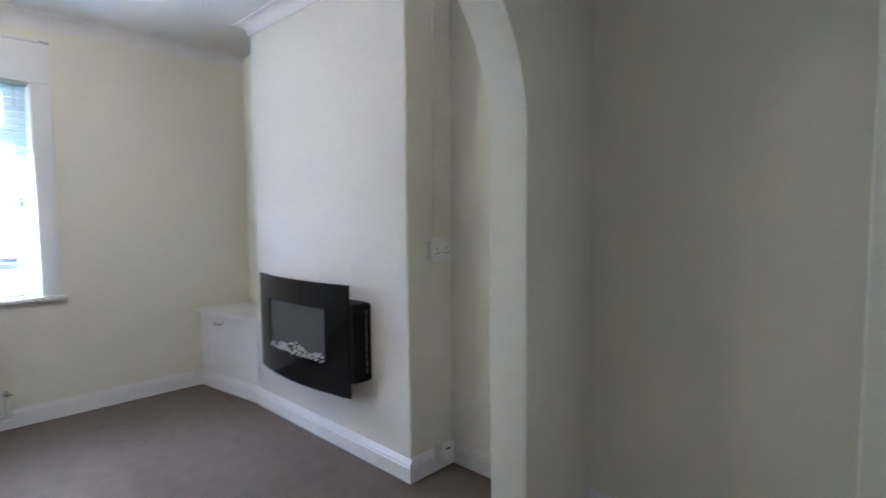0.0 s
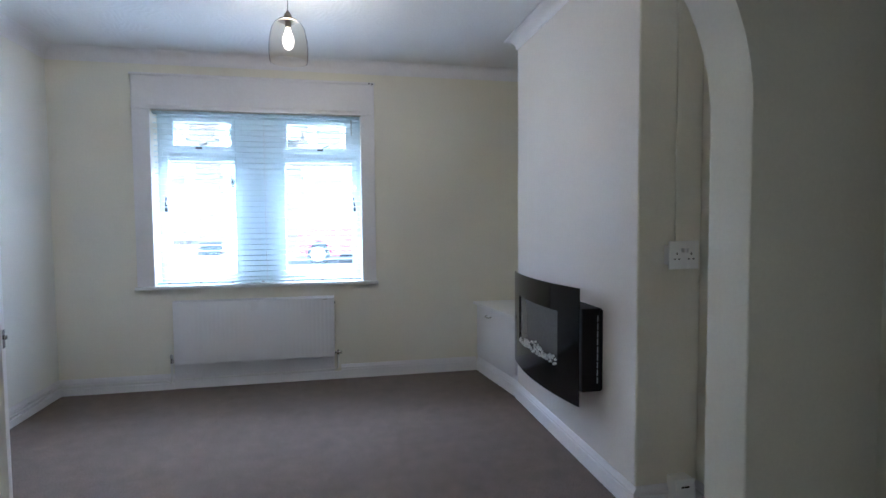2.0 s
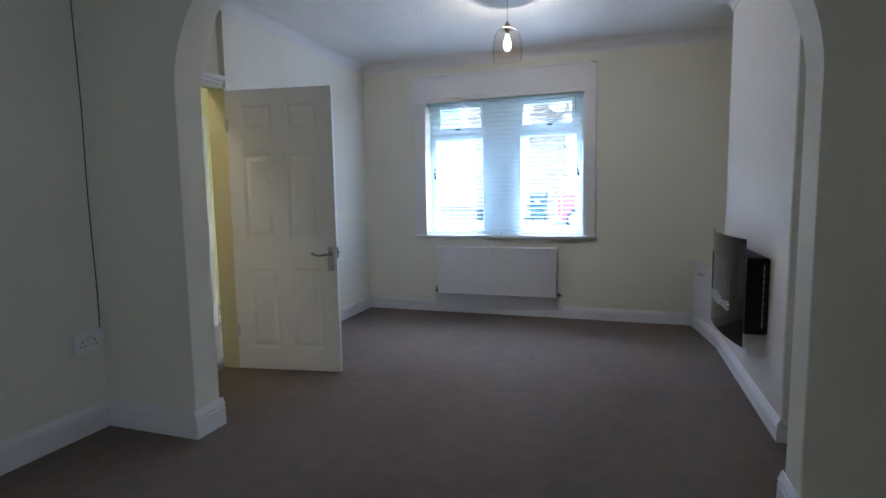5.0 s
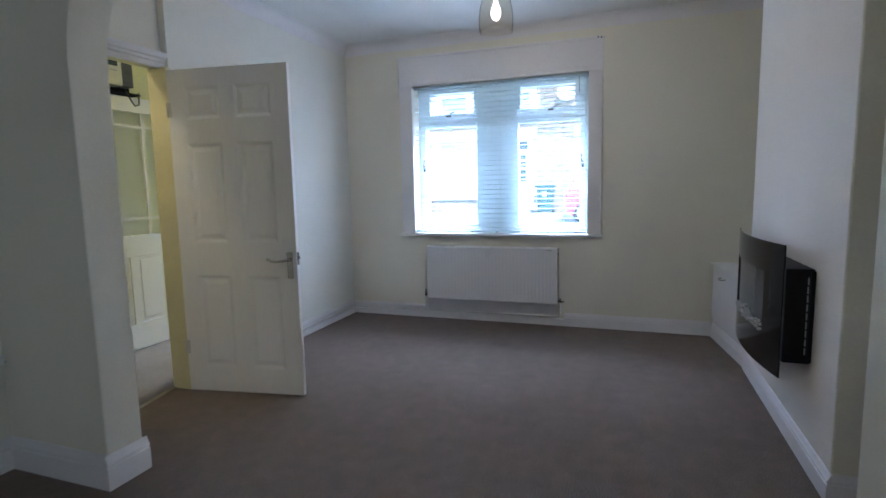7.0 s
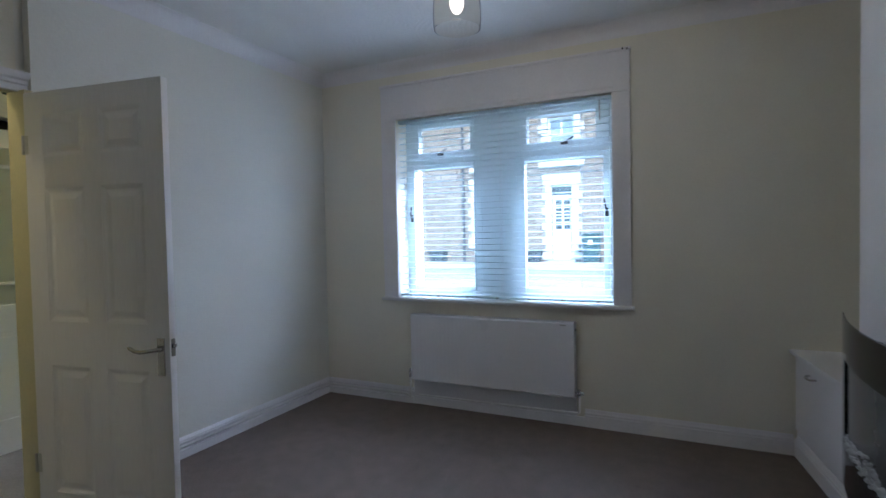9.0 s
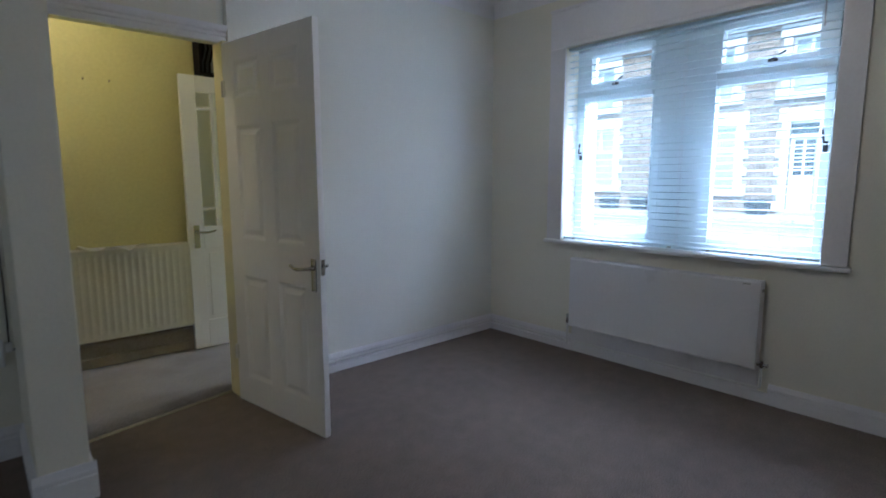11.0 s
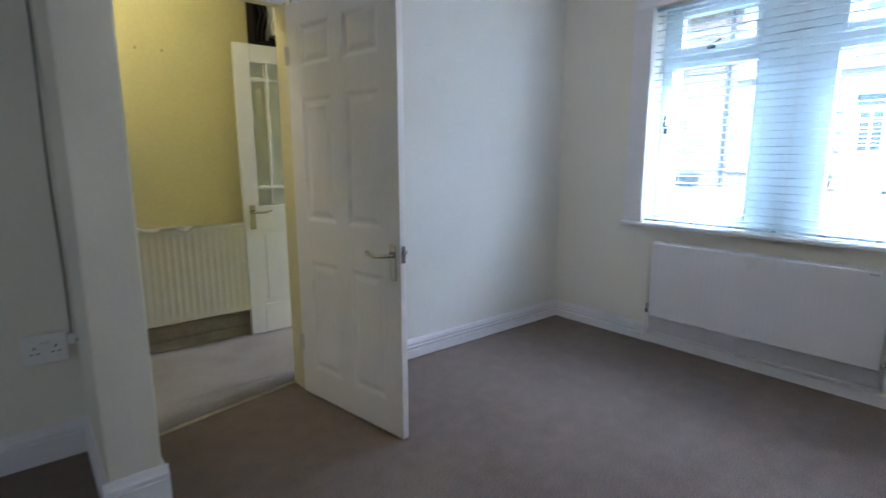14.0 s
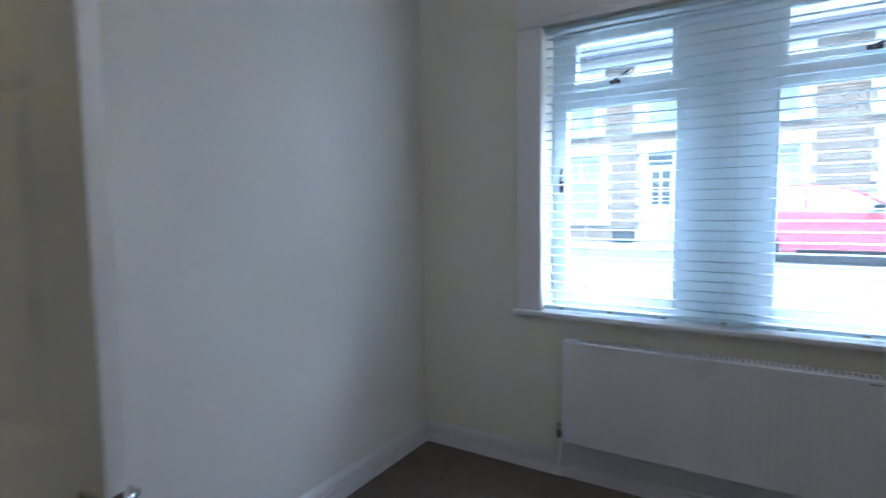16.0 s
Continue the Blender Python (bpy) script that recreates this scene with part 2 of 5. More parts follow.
PIPEDARK = material("dark drainpipe", (0.04, 0.04, 0.045), 0.5, vary=0.1)
DISHGREY = material("grey satellite dish", (0.32, 0.36, 0.37), 0.5, vary=0.05)


# ---- mesh helpers ----
def box(bm, x0, x1, y0, y1, z0, z1, bevel=0.0, segs=2):
    """Adds a box, with rounded edges where bevel is given."""
    v = [bm.verts.new((x, y, z)) for x in (x0, x1) for y in (y0, y1) for z in (z0, z1)]
    quads = ((0, 1, 3, 2), (4, 6, 7, 5), (0, 4, 5, 1), (2, 3, 7, 6), (0, 2, 6, 4), (1, 5, 7, 3))
    fs = [bm.faces.new([v[i] for i in q]) for q in quads]
    if bevel:
        es = list({e for f in fs for e in f.edges})
        bmesh.ops.bevel(bm, geom=es, offset=bevel, segments=segs, affect="EDGES", profile=0.5)


def ring(centre, along, radius, seg):
    along = along.normalized()
    a = along.orthogonal().normalized()
    b = along.cross(a)
    return [centre + radius * (math.cos(2 * math.pi * i / seg) * a + math.sin(2 * math.pi * i / seg) * b) for i in range(seg)]


def sweep(bm, points, radius, seg=10):
    """A round tube along a line of points."""
    pts = [Vector(p) for p in points]
    radii = radius if isinstance(radius, (list, tuple)) else [radius] * len(pts)
    first = (pts[1] - pts[0]).normalized()
    a = first.orthogonal().normalized()
    loops = []
    for i, p in enumerate(pts):
        d = (pts[min(i + 1, len(pts) - 1)] - pts[max(i - 1, 0)]).normalized()
        a = (a - d * a.dot(d)).normalized()
        b = d.cross(a)
        loops.append([bm.verts.new(p + radii[i] * (math.cos(2 * math.pi * k / seg) * a + math.sin(2 * math.pi * k / seg) * b)) for k in range(seg)])
    for l0, l1 in zip(loops, loops[1:]):
        for k in range(seg):
            bm.faces.new((l0[k], l0[(k + 1) % seg], l1[(k + 1) % seg], l1[k]))
    bm.faces.new(loops[0][::-1])
    bm.faces.new(loops[-1])


def lathe(bm, profile, seg=32, centre=(0, 0, 0), closed=False):
    """Turns a profile of (radius, height) round the upright axis."""
    c = Vector(centre)
    loops = [[bm.verts.new(c + Vector((r * math.cos(2 * math.pi * k / seg), r * math.sin(2 * math.pi * k / seg), z))) for k in range(seg)] for r, z in profile]
    pairs = list(zip(loops, loops[1:])) + ([(loops[-1], loops[0])] if closed else [])
    for l0, l1 in pairs:
        for k in range(seg):
            bm.faces.new((l0[k], l0[(k + 1) % seg], l1[(k + 1) % seg], l1[k]))
    if not closed:
        for l, flip in ((loops[0], True), (loops[-1], False)):
            if (l[0].co - l[seg // 2].co).length > 1e-5:
                bm.faces.new(l[::-1] if flip else l)


def run(bm, profile, start, end, out):
    """Extrudes a profile of (distance out, height) from start to end; out is the way it stands proud."""
    s, e, o = Vector(start), Vector(end), Vector(out)
    la = [bm.verts.new(s + o * d + Vector((0, 0, h))) for d, h in profile]
    lb = [bm.verts.new(e + o * d + Vector((0, 0, h))) for d, h in profile]
    k = len(profile)
    for i in range(k):
        bm.faces.new((la[i], la[(i + 1) % k], lb[(i + 1) % k], lb[i]))
    bm.faces.new(la[::-1])
    bm.faces.new(lb)


def weighted_normals(me, limit):
    """Keeps broad faces flat where a small rounded edge meets them."""
    around = {}
    for p in me.polygons:
        for v in p.vertices:
            around.setdefault(v, []).append((p.normal.copy(), p.area))
    normals = []
    for p in me.polygons:
        for v in p.vertices:
            s = Vector((0, 0, 0))
            for nrm, area in around[v]:
                if nrm.dot(p.normal) > limit:
                    s += nrm * area
            normals.append(s.normalized() if s.length > 0 else p.normal.copy())
    me.normals_split_custom_set(normals)


def finish(name, bm, mat, smooth=None):
    bmesh.ops.recalc_face_normals(bm, faces=bm.faces)
    me = bpy.data.meshes.new(name)
    bm.to_mesh(me)
    bm.free()
    for m in mat if isinstance(mat, (list, tuple)) else [mat]:
        me.materials.append(m)
    if smooth:
        me.polygons.foreach_set("use_smooth", [True] * len(me.polygons))
        me.set_sharp_from_angle(angle=radians(smooth))
        weighted_normals(me, math.cos(radians(smooth)))
    return me


def part(name, bm, mat, parent, label="", smooth=None):
    """Links a bmesh as one mesh object under a thing or a part."""
    ob = new(name, bm if isinstance(bm, bpy.types.Mesh) else finish(name, bm, mat, smooth))
    ob.parent = parent
    return tagged(ob, label)


def thing(name, m, label, category, group="", kind=""):
    ob = new(name)
    ob.empty_display_size = 0.1
    ob.matrix_world = m
    return tagged(ob, label, category, group, kind)


def structure(name, bm, mat, label, category="", smooth=None):
    return tagged(new(name, finish(name, bm, mat, smooth)), label, category or name.split("_")[0], "", "structure")


def boxpart(name, parent, mat, dims, bevel=0.0, label="", segs=2):
    bm = bmesh.new()
    box(bm, *dims, bevel=bevel, segs=segs)
    return part(name, bm, mat, parent, label, smooth=40 if bevel else None)


# ---- plan, in metres ----
FX, LY, DY, RY, BX = -4.27, -1.52, -1.57, 2.20, 2.60      # front wall, side wall, door wall, alcove wall, back wall
CX0, CX1, CY = -3.48, -1.918, 1.885                          # chimney breast
AX0, AX1, AY0, AY1 = -1.285, -1.115, -0.958, 1.735          # arch wall and its opening
CEILING, HALLZ, HY0, HY1 = 2.625, 0.06, -1.645, -2.50
DX0, DX1, DTOP = -2.10, -1.325, 2.01                        # doorway to the hall
WY0, WY1, WZ0, WZ1 = -0.815, 0.79, 0.825, 2.195            # window opening


STEP = -1.69                                                # edge of the raised hall floor

# ---- large structure ----
bm = bmesh.new()
box(bm, FX - 0.3, BX, STEP + 0.021, RY + 0.1, -0.12, 0.0)
structure("floor", bm, CARPET, "grey brown twist pile carpet, lightly trodden", "floor")

bm = bmesh.new()
box(bm, FX - 0.3, BX, HY1 - 0.05, STEP + 0.02, -0.12, HALLZ, 0.012)
structure("hall_floor", bm, HALLCARPET, "pale grey worn hall carpet, one small step up", "floor", smooth=40)
# the hall carpet ramps down unevenly through the doorway
bm = bmesh.new()
lip = [(DX0, -1.648), (DX1, -1.492)]
ramp = []
for (x, ye) in lip:
    ramp.append([bm.verts.new((x, STEP + 0.024 + (ye - STEP - 0.024) * s, z)) for s, z in ((0, HALLZ - 0.001), (0.45, HALLZ - 0.004), (0.8, HALLZ - 0.018), (1.0, 0.012), (1.0, -0.01), (0, -0.01))])
for q in range(6):
    bm.faces.new((ramp[0][q], ramp[0][(q + 1) % 6], ramp[1][(q + 1) % 6], ramp[1][q]))
bm.faces.new(ramp[0])
bm.faces.new(ramp[1][::-1])
structure("hall_floor_ramp", bm, HALLCARPET, "pale hall carpet dropping through the doorway", "floor", smooth=50)
bm = bmesh.new()
run(bm, [(0.0, 0.0), (0.020, 0.0), (0.020, 0.003), (0.014, 0.008), (0.006, 0.010), (0.0, 0.010)], (DX0, -1.652, 0.0), (DX1, -1.496, 0.0), (0, 1, 0))
structure("trim_threshold", bm, BRASS, "worn brass carpet threshold strip in the doorway", "threshold strip", smooth=40)

bm = bmesh.new()
box(bm, FX - 0.1, BX + 0.1, LY - 0.17, RY + 0.1, CEILING, CEILING + 0.12)
structure("ceiling", bm, CEIL, "white ceiling with combed plaster texture")
bm = bmesh.new()
box(bm, FX - 0.1, BX + 0.1, HY1 - 0.1, LY - 0.174, 2.60, 2.72)
structure("ceiling_hall", bm, CEIL, "white hall ceiling", "ceiling")

# front wall, with the window's opening, reaching past the hall
bm = bmesh.new()
T = 0.42
box(bm, FX - T, FX, LY - 0.15, WY0, -0.1, CEILING + 0.1)
box(bm, FX - T, FX, WY1, RY + 0.3, -0.1, CEILING + 0.1)
box(bm, FX - T, FX, WY0, WY1, -0.1, WZ0 - 0.028)
box(bm, FX - T, FX, WY0, WY1, WZ1, CEILING + 0.1)
structure("wall_front", bm, CREAM, "cream painted plaster wall round the street window", "wall")

# wall towards the hall: a thicker stretch beyond the door, a thinner one with the doorway
bm = bmesh.new()
box(bm, FX, DX0 - 0.035, HY0, LY, -0.1, CEILING)
box(bm, DX0 - 0.035, DX0, HY0, DY, -0.1, CEILING)
box(bm, DX0, DX1, HY0, DY, DTOP, CEILING)
box(bm, DX1, BX, HY0, DY, -0.1, CEILING)
me = finish("wall_left", bm, [CREAM, YELLOW, JAMB, SIDEPAINT])
for p in me.polygons:
    c = p.center
    if p.normal.y < -0.9 or (abs(p.normal.x) > 0.9 and DX0 - 0.01 < c.x < DX1 + 0.01) or (p.normal.z < -0.9 and c.z > 1.5):
        p.material_index = 1 if p.normal.y < -0.9 else 2
    elif p.normal.y > 0.9 and c.x < DX0:
        p.material_index = 3
tagged(new("wall_left", me), "cream plaster side wall with the hall doorway", "wall", "", "structure")

bm = bmesh.new()
RX0, RX1, RZ0, RZ1 = 1.58, 2.46, 0.90, 2.10                  # unseen rear window opening, assumed
box(bm, FX, RX0, RY, RY + 0.15, -0.1, CEILING)
box(bm, RX1, BX, RY, RY + 0.15, -0.1, CEILING)
box(bm, RX0, RX1, RY, RY + 0.15, -0.1, RZ0)
box(bm, RX0, RX1, RY, RY + 0.15, RZ1, CEILING)
structure("wall_right", bm, CREAM, "cream plaster wall at the back of the alcoves", "wall")
bm = bmesh.new()
box(bm, BX, BX + 0.15, HY1, RY, -0.1, CEILING)
structure("wall_back", bm, CREAM, "plain cream wall closing the rear room", "wall")
# unseen tall wall, added to block the sun from the rear opening
bm = bmesh.new()
box(bm, BX - 3.0, BX + 4.5, RY + 1.6, RY + 1.8, -0.3, 5.9)
structure("wall_yard", bm, CREAM, "plain unseen wall added to keep sun out of the rear opening", "wall")
# unseen ground, added between that wall and the house
bm = bmesh.new()
box(bm, BX - 3.0, BX + 4.5, RY + 0.15, RY + 1.6, -0.3, -0.1)
structure("ground_yard", bm, PAVING, "plain unseen concrete ground added outside the rear opening", "ground")
bm = bmesh.new()
box(bm, FX - 0.1, BX, HY1 - 0.12, HY1, -0.1, CEILING)
structure("wall_hall", bm, YELLOW, "yellow painted hall wall, stained and scuffed", "wall")
bm = bmesh.new()
box(bm, FX - T, FX, HY1, HY1 + 0.03, 0, 2.6)
box(bm, FX - T, FX, LY - 0.19, LY - 0.15, 0, 2.6)
box(bm, FX - T, FX, HY1 + 0.03, LY - 0.19, 2.42, 2.6)
structure("wall_hall_front", bm, YELLOW, "yellow wall round the street door opening", "wall")

bm = bmesh.new()
box(bm, CX0, CX1, CY, RY, -0.05, CEILING, 0.006, 1)
me = finish("wall_chimney_breast", bm, [CREAM, MAUVE])
for p in me.polygons:
    p.material_index = 1 if p.normal.y < -0.9 else 0
tagged(new("wall_chimney_breast", me), "pale mauve painted chimney breast with cream returns", "chimney breast", "", "structure")
bm = bmesh.new()
box(bm, -0.183, 1.45, 1.95, RY, -0.05, CEILING, 0.006, 1)
structure("wall_rear_breast", bm, CREAM, "plain cream chimney breast in the rear room", "chimney breast")

# arch wall: one sheet of thickness with a round-shouldered opening
outline = [(DY, -0.05), (AY0, -0.05), (AY0, 1.75)]
R = 0.70
for i in range(1, 17):
    a = math.pi / 2 * i / 16
    outline.append((AY0 + R - R * math.cos(a), 1.75 + R * math.sin(a)))
for i in range(16, 0, -1):
    a = math.pi / 2 * i / 16
    outline.append((AY1 - R + R * math.cos(a), 1.62 + R * math.sin(a)))
outline += [(AY1, 1.62), (AY1, -0.05), (RY, -0.05), (RY, CEILING), (DY, CEILING)]
bm = bmesh.new()
near = [bm.verts.new((AX1, y, z)) for y, z in outline]
far = [bm.verts.new((AX0, y, z)) for y, z in outline]
k = len(outline)
bm.faces.new(near)
bm.faces.new(far[::-1])
for i in range(k):
    bm.faces.new((near[i], near[(i + 1) % k], far[(i + 1) % k], far[i]))
rim = [e for e in bm.edges if (abs(e.verts[0].co.x - e.verts[1].co.x) < 1e-6 and all(AY0 - 0.01 < v.co.y < AY1 + 0.01 and v.co.z < 2.5 for v in e.verts))]
bmesh.ops.bevel(bm, geom=rim, offset=0.007, segments=2, affect="EDGES", profile=0.5)
bmesh.ops.triangulate(bm, faces=[f for f in bm.faces if len(f.verts) > 4])
structure("wall_arch", bm, CREAM, "cream plaster dividing wall with a round shouldered arch", "wall", smooth=35)

# skirting boards
SKIRT = [(0, 0), (0.019, 0), (0.019, 0.098), (0.013, 0.101), (0.013, 0.107), (0.019, 0.110), (0.018, 0.120), (0.012, 0.128), (0.009, 0.140), (0.004, 0.15), (0, 0.15)]
GROOVED = [(0, 0), (0.023, 0), (0.024, 0.0500), (0.001, 0.0500), (0.001, 0.0880), (0.024, 0.088), (0.024, 0.098), (0.014, 0.100), (0.014, 0.1065), (0.021, 0.108), (0.012, 0.116), (0.004, 0.122), (0, 0.122)]
SHORT = [(d, h * 0.78) for d, h in SKIRT]
LOWSKIRT = [(0, 0), (0.016, 0), (0.016, 0.055), (0.012, 0.062), (0, 0.062)]
OUTY, INY, OUTX, INX = (0, 1, 0), (0, -1, 0), (1, 0, 0), (-1, 0, 0)
S = 0.019
CUPY = 1.772
runs = [
    ((FX, LY, 0), (FX, -0.70, 0), OUTX, GROOVED, "skirting below the street window, painted white"),
    ((FX, 0.60, 0), (FX, CUPY, 0), OUTX, SHORT, "white skirting board beside the radiator"),
    ((FX, -0.70, 0), (FX, 0.60, 0), OUTX, LOWSKIRT, "low white pipe board under the radiator"),
    ((FX + S, LY, 0), (DX0 - 0.035, LY, 0), OUTY, GROOVED, "white skirting board behind the open door"),
    ((CX0, CY, 0), (CX1 + S, CY, 0), INY, SHORT, "white skirting board along the chimney breast"),
    ((CX1, CY, 0), (CX1, RY - S, 0), OUTX, SHORT, "white skirting board on the breast return"),
    ((CX1, RY, 0), (AX0, RY, 0), INY, SHORT, "white skirting board in the alcove"),
    ((AX0, DY + 0.03, 0), (AX0, AY0, 0), INX, SKIRT, "white skirting board on the arch pier"),
    ((AX0 - S, AY0, 0), (AX1 + S, AY0, 0), OUTY, SKIRT, "white skirting board on the arch pier end"),
    ((AX1, DY, 0), (AX1, AY0, 0), OUTX, SKIRT, "white skirting board on the arch pier, rear side"),
    ((AX1, DY, 0), (BX, DY, 0), OUTY, SKIRT, "white skirting board in the rear room"),
    ((AX0 - S, AY1, 0), (AX1 + S, AY1, 0), INY, SKIRT, "white skirting board on the far arch pier end"),
    ((AX0, AY1, 0), (AX0, RY - S, 0), INX, SKIRT, "white skirting board on the far arch pier"),
    ((AX1, AY1, 0), (AX1, RY, 0), OUTX, SKIRT, "white skirting board on the far arch pier, rear side"),
    ((AX1 + S, RY, 0), (-0.183, RY, 0), INY, SKIRT, "white skirting board in the rear alcove"),
    ((-0.183 - S, 1.95, 0), (1.45, 1.95, 0), INY, SKIRT, "white skirting board on the rear breast"),
]
for i, (a, b, o, prof, lab) in enumerate(runs):
    bm = bmesh.new()
    lift = 0.0006 * (i % 2)
    run(bm, [(d, h + (lift if h > 0.05 else 0)) for d, h in prof], a, b, o)
    structure("baseboard_%d" % (i + 1), bm, TRIM, lab, "skirting board", smooth=30)
bm = bmesh.new()
box(bm, FX, FX + 0.008, -0.70, 0.545, 0.062, 0.27, 0.002, 1)
structure("trim_pipe_board", bm, TRIM, "white painted board behind the radiator foot", "pipe board", smooth=40)
bm = bmesh.new()
run(bm, [(0, 0), (0.028, 0), (0.028, 0.060), (0.010, 0.066), (0.010, 0.135), (0.016, 0.142), (0.016, 0.155), (0, 0.168)], (FX, HY1, HALLZ), (BX, HY1, HALLZ), OUTY)
structure("baseboard_hall", bm, GREYSKIRT, "aged dull hall skirting board", "skirting board", smooth=30)

# coving
COVE = [(0, -0.080), (0.008, -0.080), (0.010, -0.072)] + [(0.010 + 0.065 * (1 - math.cos(math.pi / 2 * i / 8)), -0.072 + 0.062 * math.sin(math.pi / 2 * i / 8)) for i in range(1, 9)] + [(0.080, -0.008), (0.080, 0), (0, 0)]
SOFTCOVE = [(0, -0.088), (0.002, -0.088)] + [(0.002 + 0.084 * (1 - math.cos(math.pi / 2 * i / 10)), -0.088 + 0.086 * math.sin(math.pi / 2 * i / 10)) for i in range(1, 11)] + [(0.086, 0), (0, 0)]
C = CEILING
coves = [
    ((FX, LY, C), (FX, RY, C), OUTX, "white plaster coving over the window"),
    ((FX, LY, C), (DX0 - 0.02, LY, C), OUTY, "white plaster coving on the side wall"),
    ((DX0 - 0.02, DY, C), (AX0, DY, C), OUTY, "white plaster coving over the doorway"),
    ((CX0 - 0.10, CY, C), (CX1 + 0.10, CY, C), INY, "white plaster coving on the chimney breast"),
    ((CX0, CY - 0.10, C), (CX0, RY, C), INX, "white plaster coving on the far breast return"),
    ((CX1, CY - 0.10, C), (CX1, RY, C), OUTX, "white plaster coving on the near breast return"),
    ((AX0, DY, C), (AX0, RY, C), INX, "white plaster coving over the arch"),
    ((AX1, DY, C), (BX, DY, C), OUTY, "white plaster coving in the rear room"),
]
for i, (a, b, o, lab) in enumerate(coves):
    if o in (OUTX, INX) and a[0] in (CX0, CX1):
        a = (a[0], CY, C)
    if a[1] == CY and b[1] == CY:
        a, b = (CX0, CY, C), (CX1, CY, C)
    bm = bmesh.new()
    run(bm, COVE if i in (3, 4, 5) else SOFTCOVE, a, b, o)
    structure("trim_coving_%d" % (i + 1), bm, TRIM, lab, "coving", smooth=30)
# corner blocks where the breast's coving turns
for x0, x1 in ((CX0 - 0.104, CX0), (CX1, CX1 + 0.104)):
    bm = bmesh.new()
    cx = CX0 if x0 < CX0 else CX1
    sx = -1 if x0 < CX0 else 1
    rings = []
    for d, h in COVE:
        rings.append([bm.verts.new((cx, CY - d, C + h)), bm.verts.new((cx + sx * d, CY - d, C + h)), bm.verts.new((cx + sx * d, CY, C + h))])
    for r0, r1 in zip(rings, rings[1:]):
        for j in range(2):
            vs = [r0[j], r0[j + 1], r1[j + 1], r1[j]]
            if len({tuple(v.co) for v in vs}) == 4:
                bm.faces.new(vs)
    bmesh.ops.remove_doubles(bm, verts=bm.verts, dist=1e-6)
    structure("trim_coving_corner_%d" % (1 if sx < 0 else 2), bm, TRIM, "mitred white coving corner", "coving", smooth=30)

# head moulding over the doorway and door lining
bm = bmesh.new()
HEAD = [(0, 0), (0.022, 0), (0.022, 0.03), (0.03, 0.036), (0.03, 0.05), (0.042, 0.058), (0.05, 0.075), (0.05, 0.088), (0, 0.092)]
run(bm, HEAD, (DX0 - 0.075, DY + 0.0, DTOP - 0.005), (AX0, DY, DTOP - 0.005), OUTY)
structure("trim_door_head", bm, TRIM, "white moulded head board above the hall doorway", "door trim", smooth=30)
bm = bmesh.new()
box(bm, DX1 - 0.012, DX1, HY0 + 0.055, HY0 + 0.075, 0.0, DTOP, 0.003)
structure("trim_door_stop", bm, JAMB, "cream yellow door stop in the hall doorway", "door stop", smooth=40)
bm = bmesh.new()
box(bm, DX0 - 0.032, DX0 + 0.004, HY0 - 0.004, -1.503, 0.0, DTOP - 0.002, 0.003)
structure("trim_door_lining", bm, JAMB, "pale yellow gloss door lining on the hinge side", "door lining", smooth=40)

# window casing and sill board
bm = bmesh.new()
O = 0.018
box(bm, FX, FX + O, -0.942, WY0, WZ0 - 0.002, WZ1, 0.003)
box(bm, FX, FX + O, WY1, 0.903, WZ0 - 0.002, WZ1, 0.003)
box(bm, FX, FX + O + 0.003, -0.942, 0.903, WZ1, 2.46, 0.004)
box(bm, FX + O, FX + O + 0.011, -0.83, 0.80, WZ1 + 0.030, WZ1 + 0.036, 0.001, 1)
box(bm, FX, FX + O + 0.012, -0.948, 0.910, 2.447, 2.468, 0.005)
structure("trim_window_casing", bm, TRIM, "broad flat white casing round the street window", "window casing", smooth=40)
for y, z in ((0.888, 2.452), (0.862, 2.456)):
    bm = bmesh.new()
    sweep(bm, [(FX + 0.028, y, z), (FX + 0.037, y, z)], [0.005, 0.006], 8)
    tagged(new("nail", finish("nail", bm, CABLE, 40)), "small dark nail in the window casing corner", "nail", "casing nails")
bm = bmesh.new()
box(bm, FX - 0.16, FX + 0.045, -0.955, 0.920, WZ0 - 0.028, WZ0 - 0.003, 0.007, 3)
structure("trim_window_sill", bm, GLOSS, "white gloss window board with rounded nosing", "window sill", smooth=40)


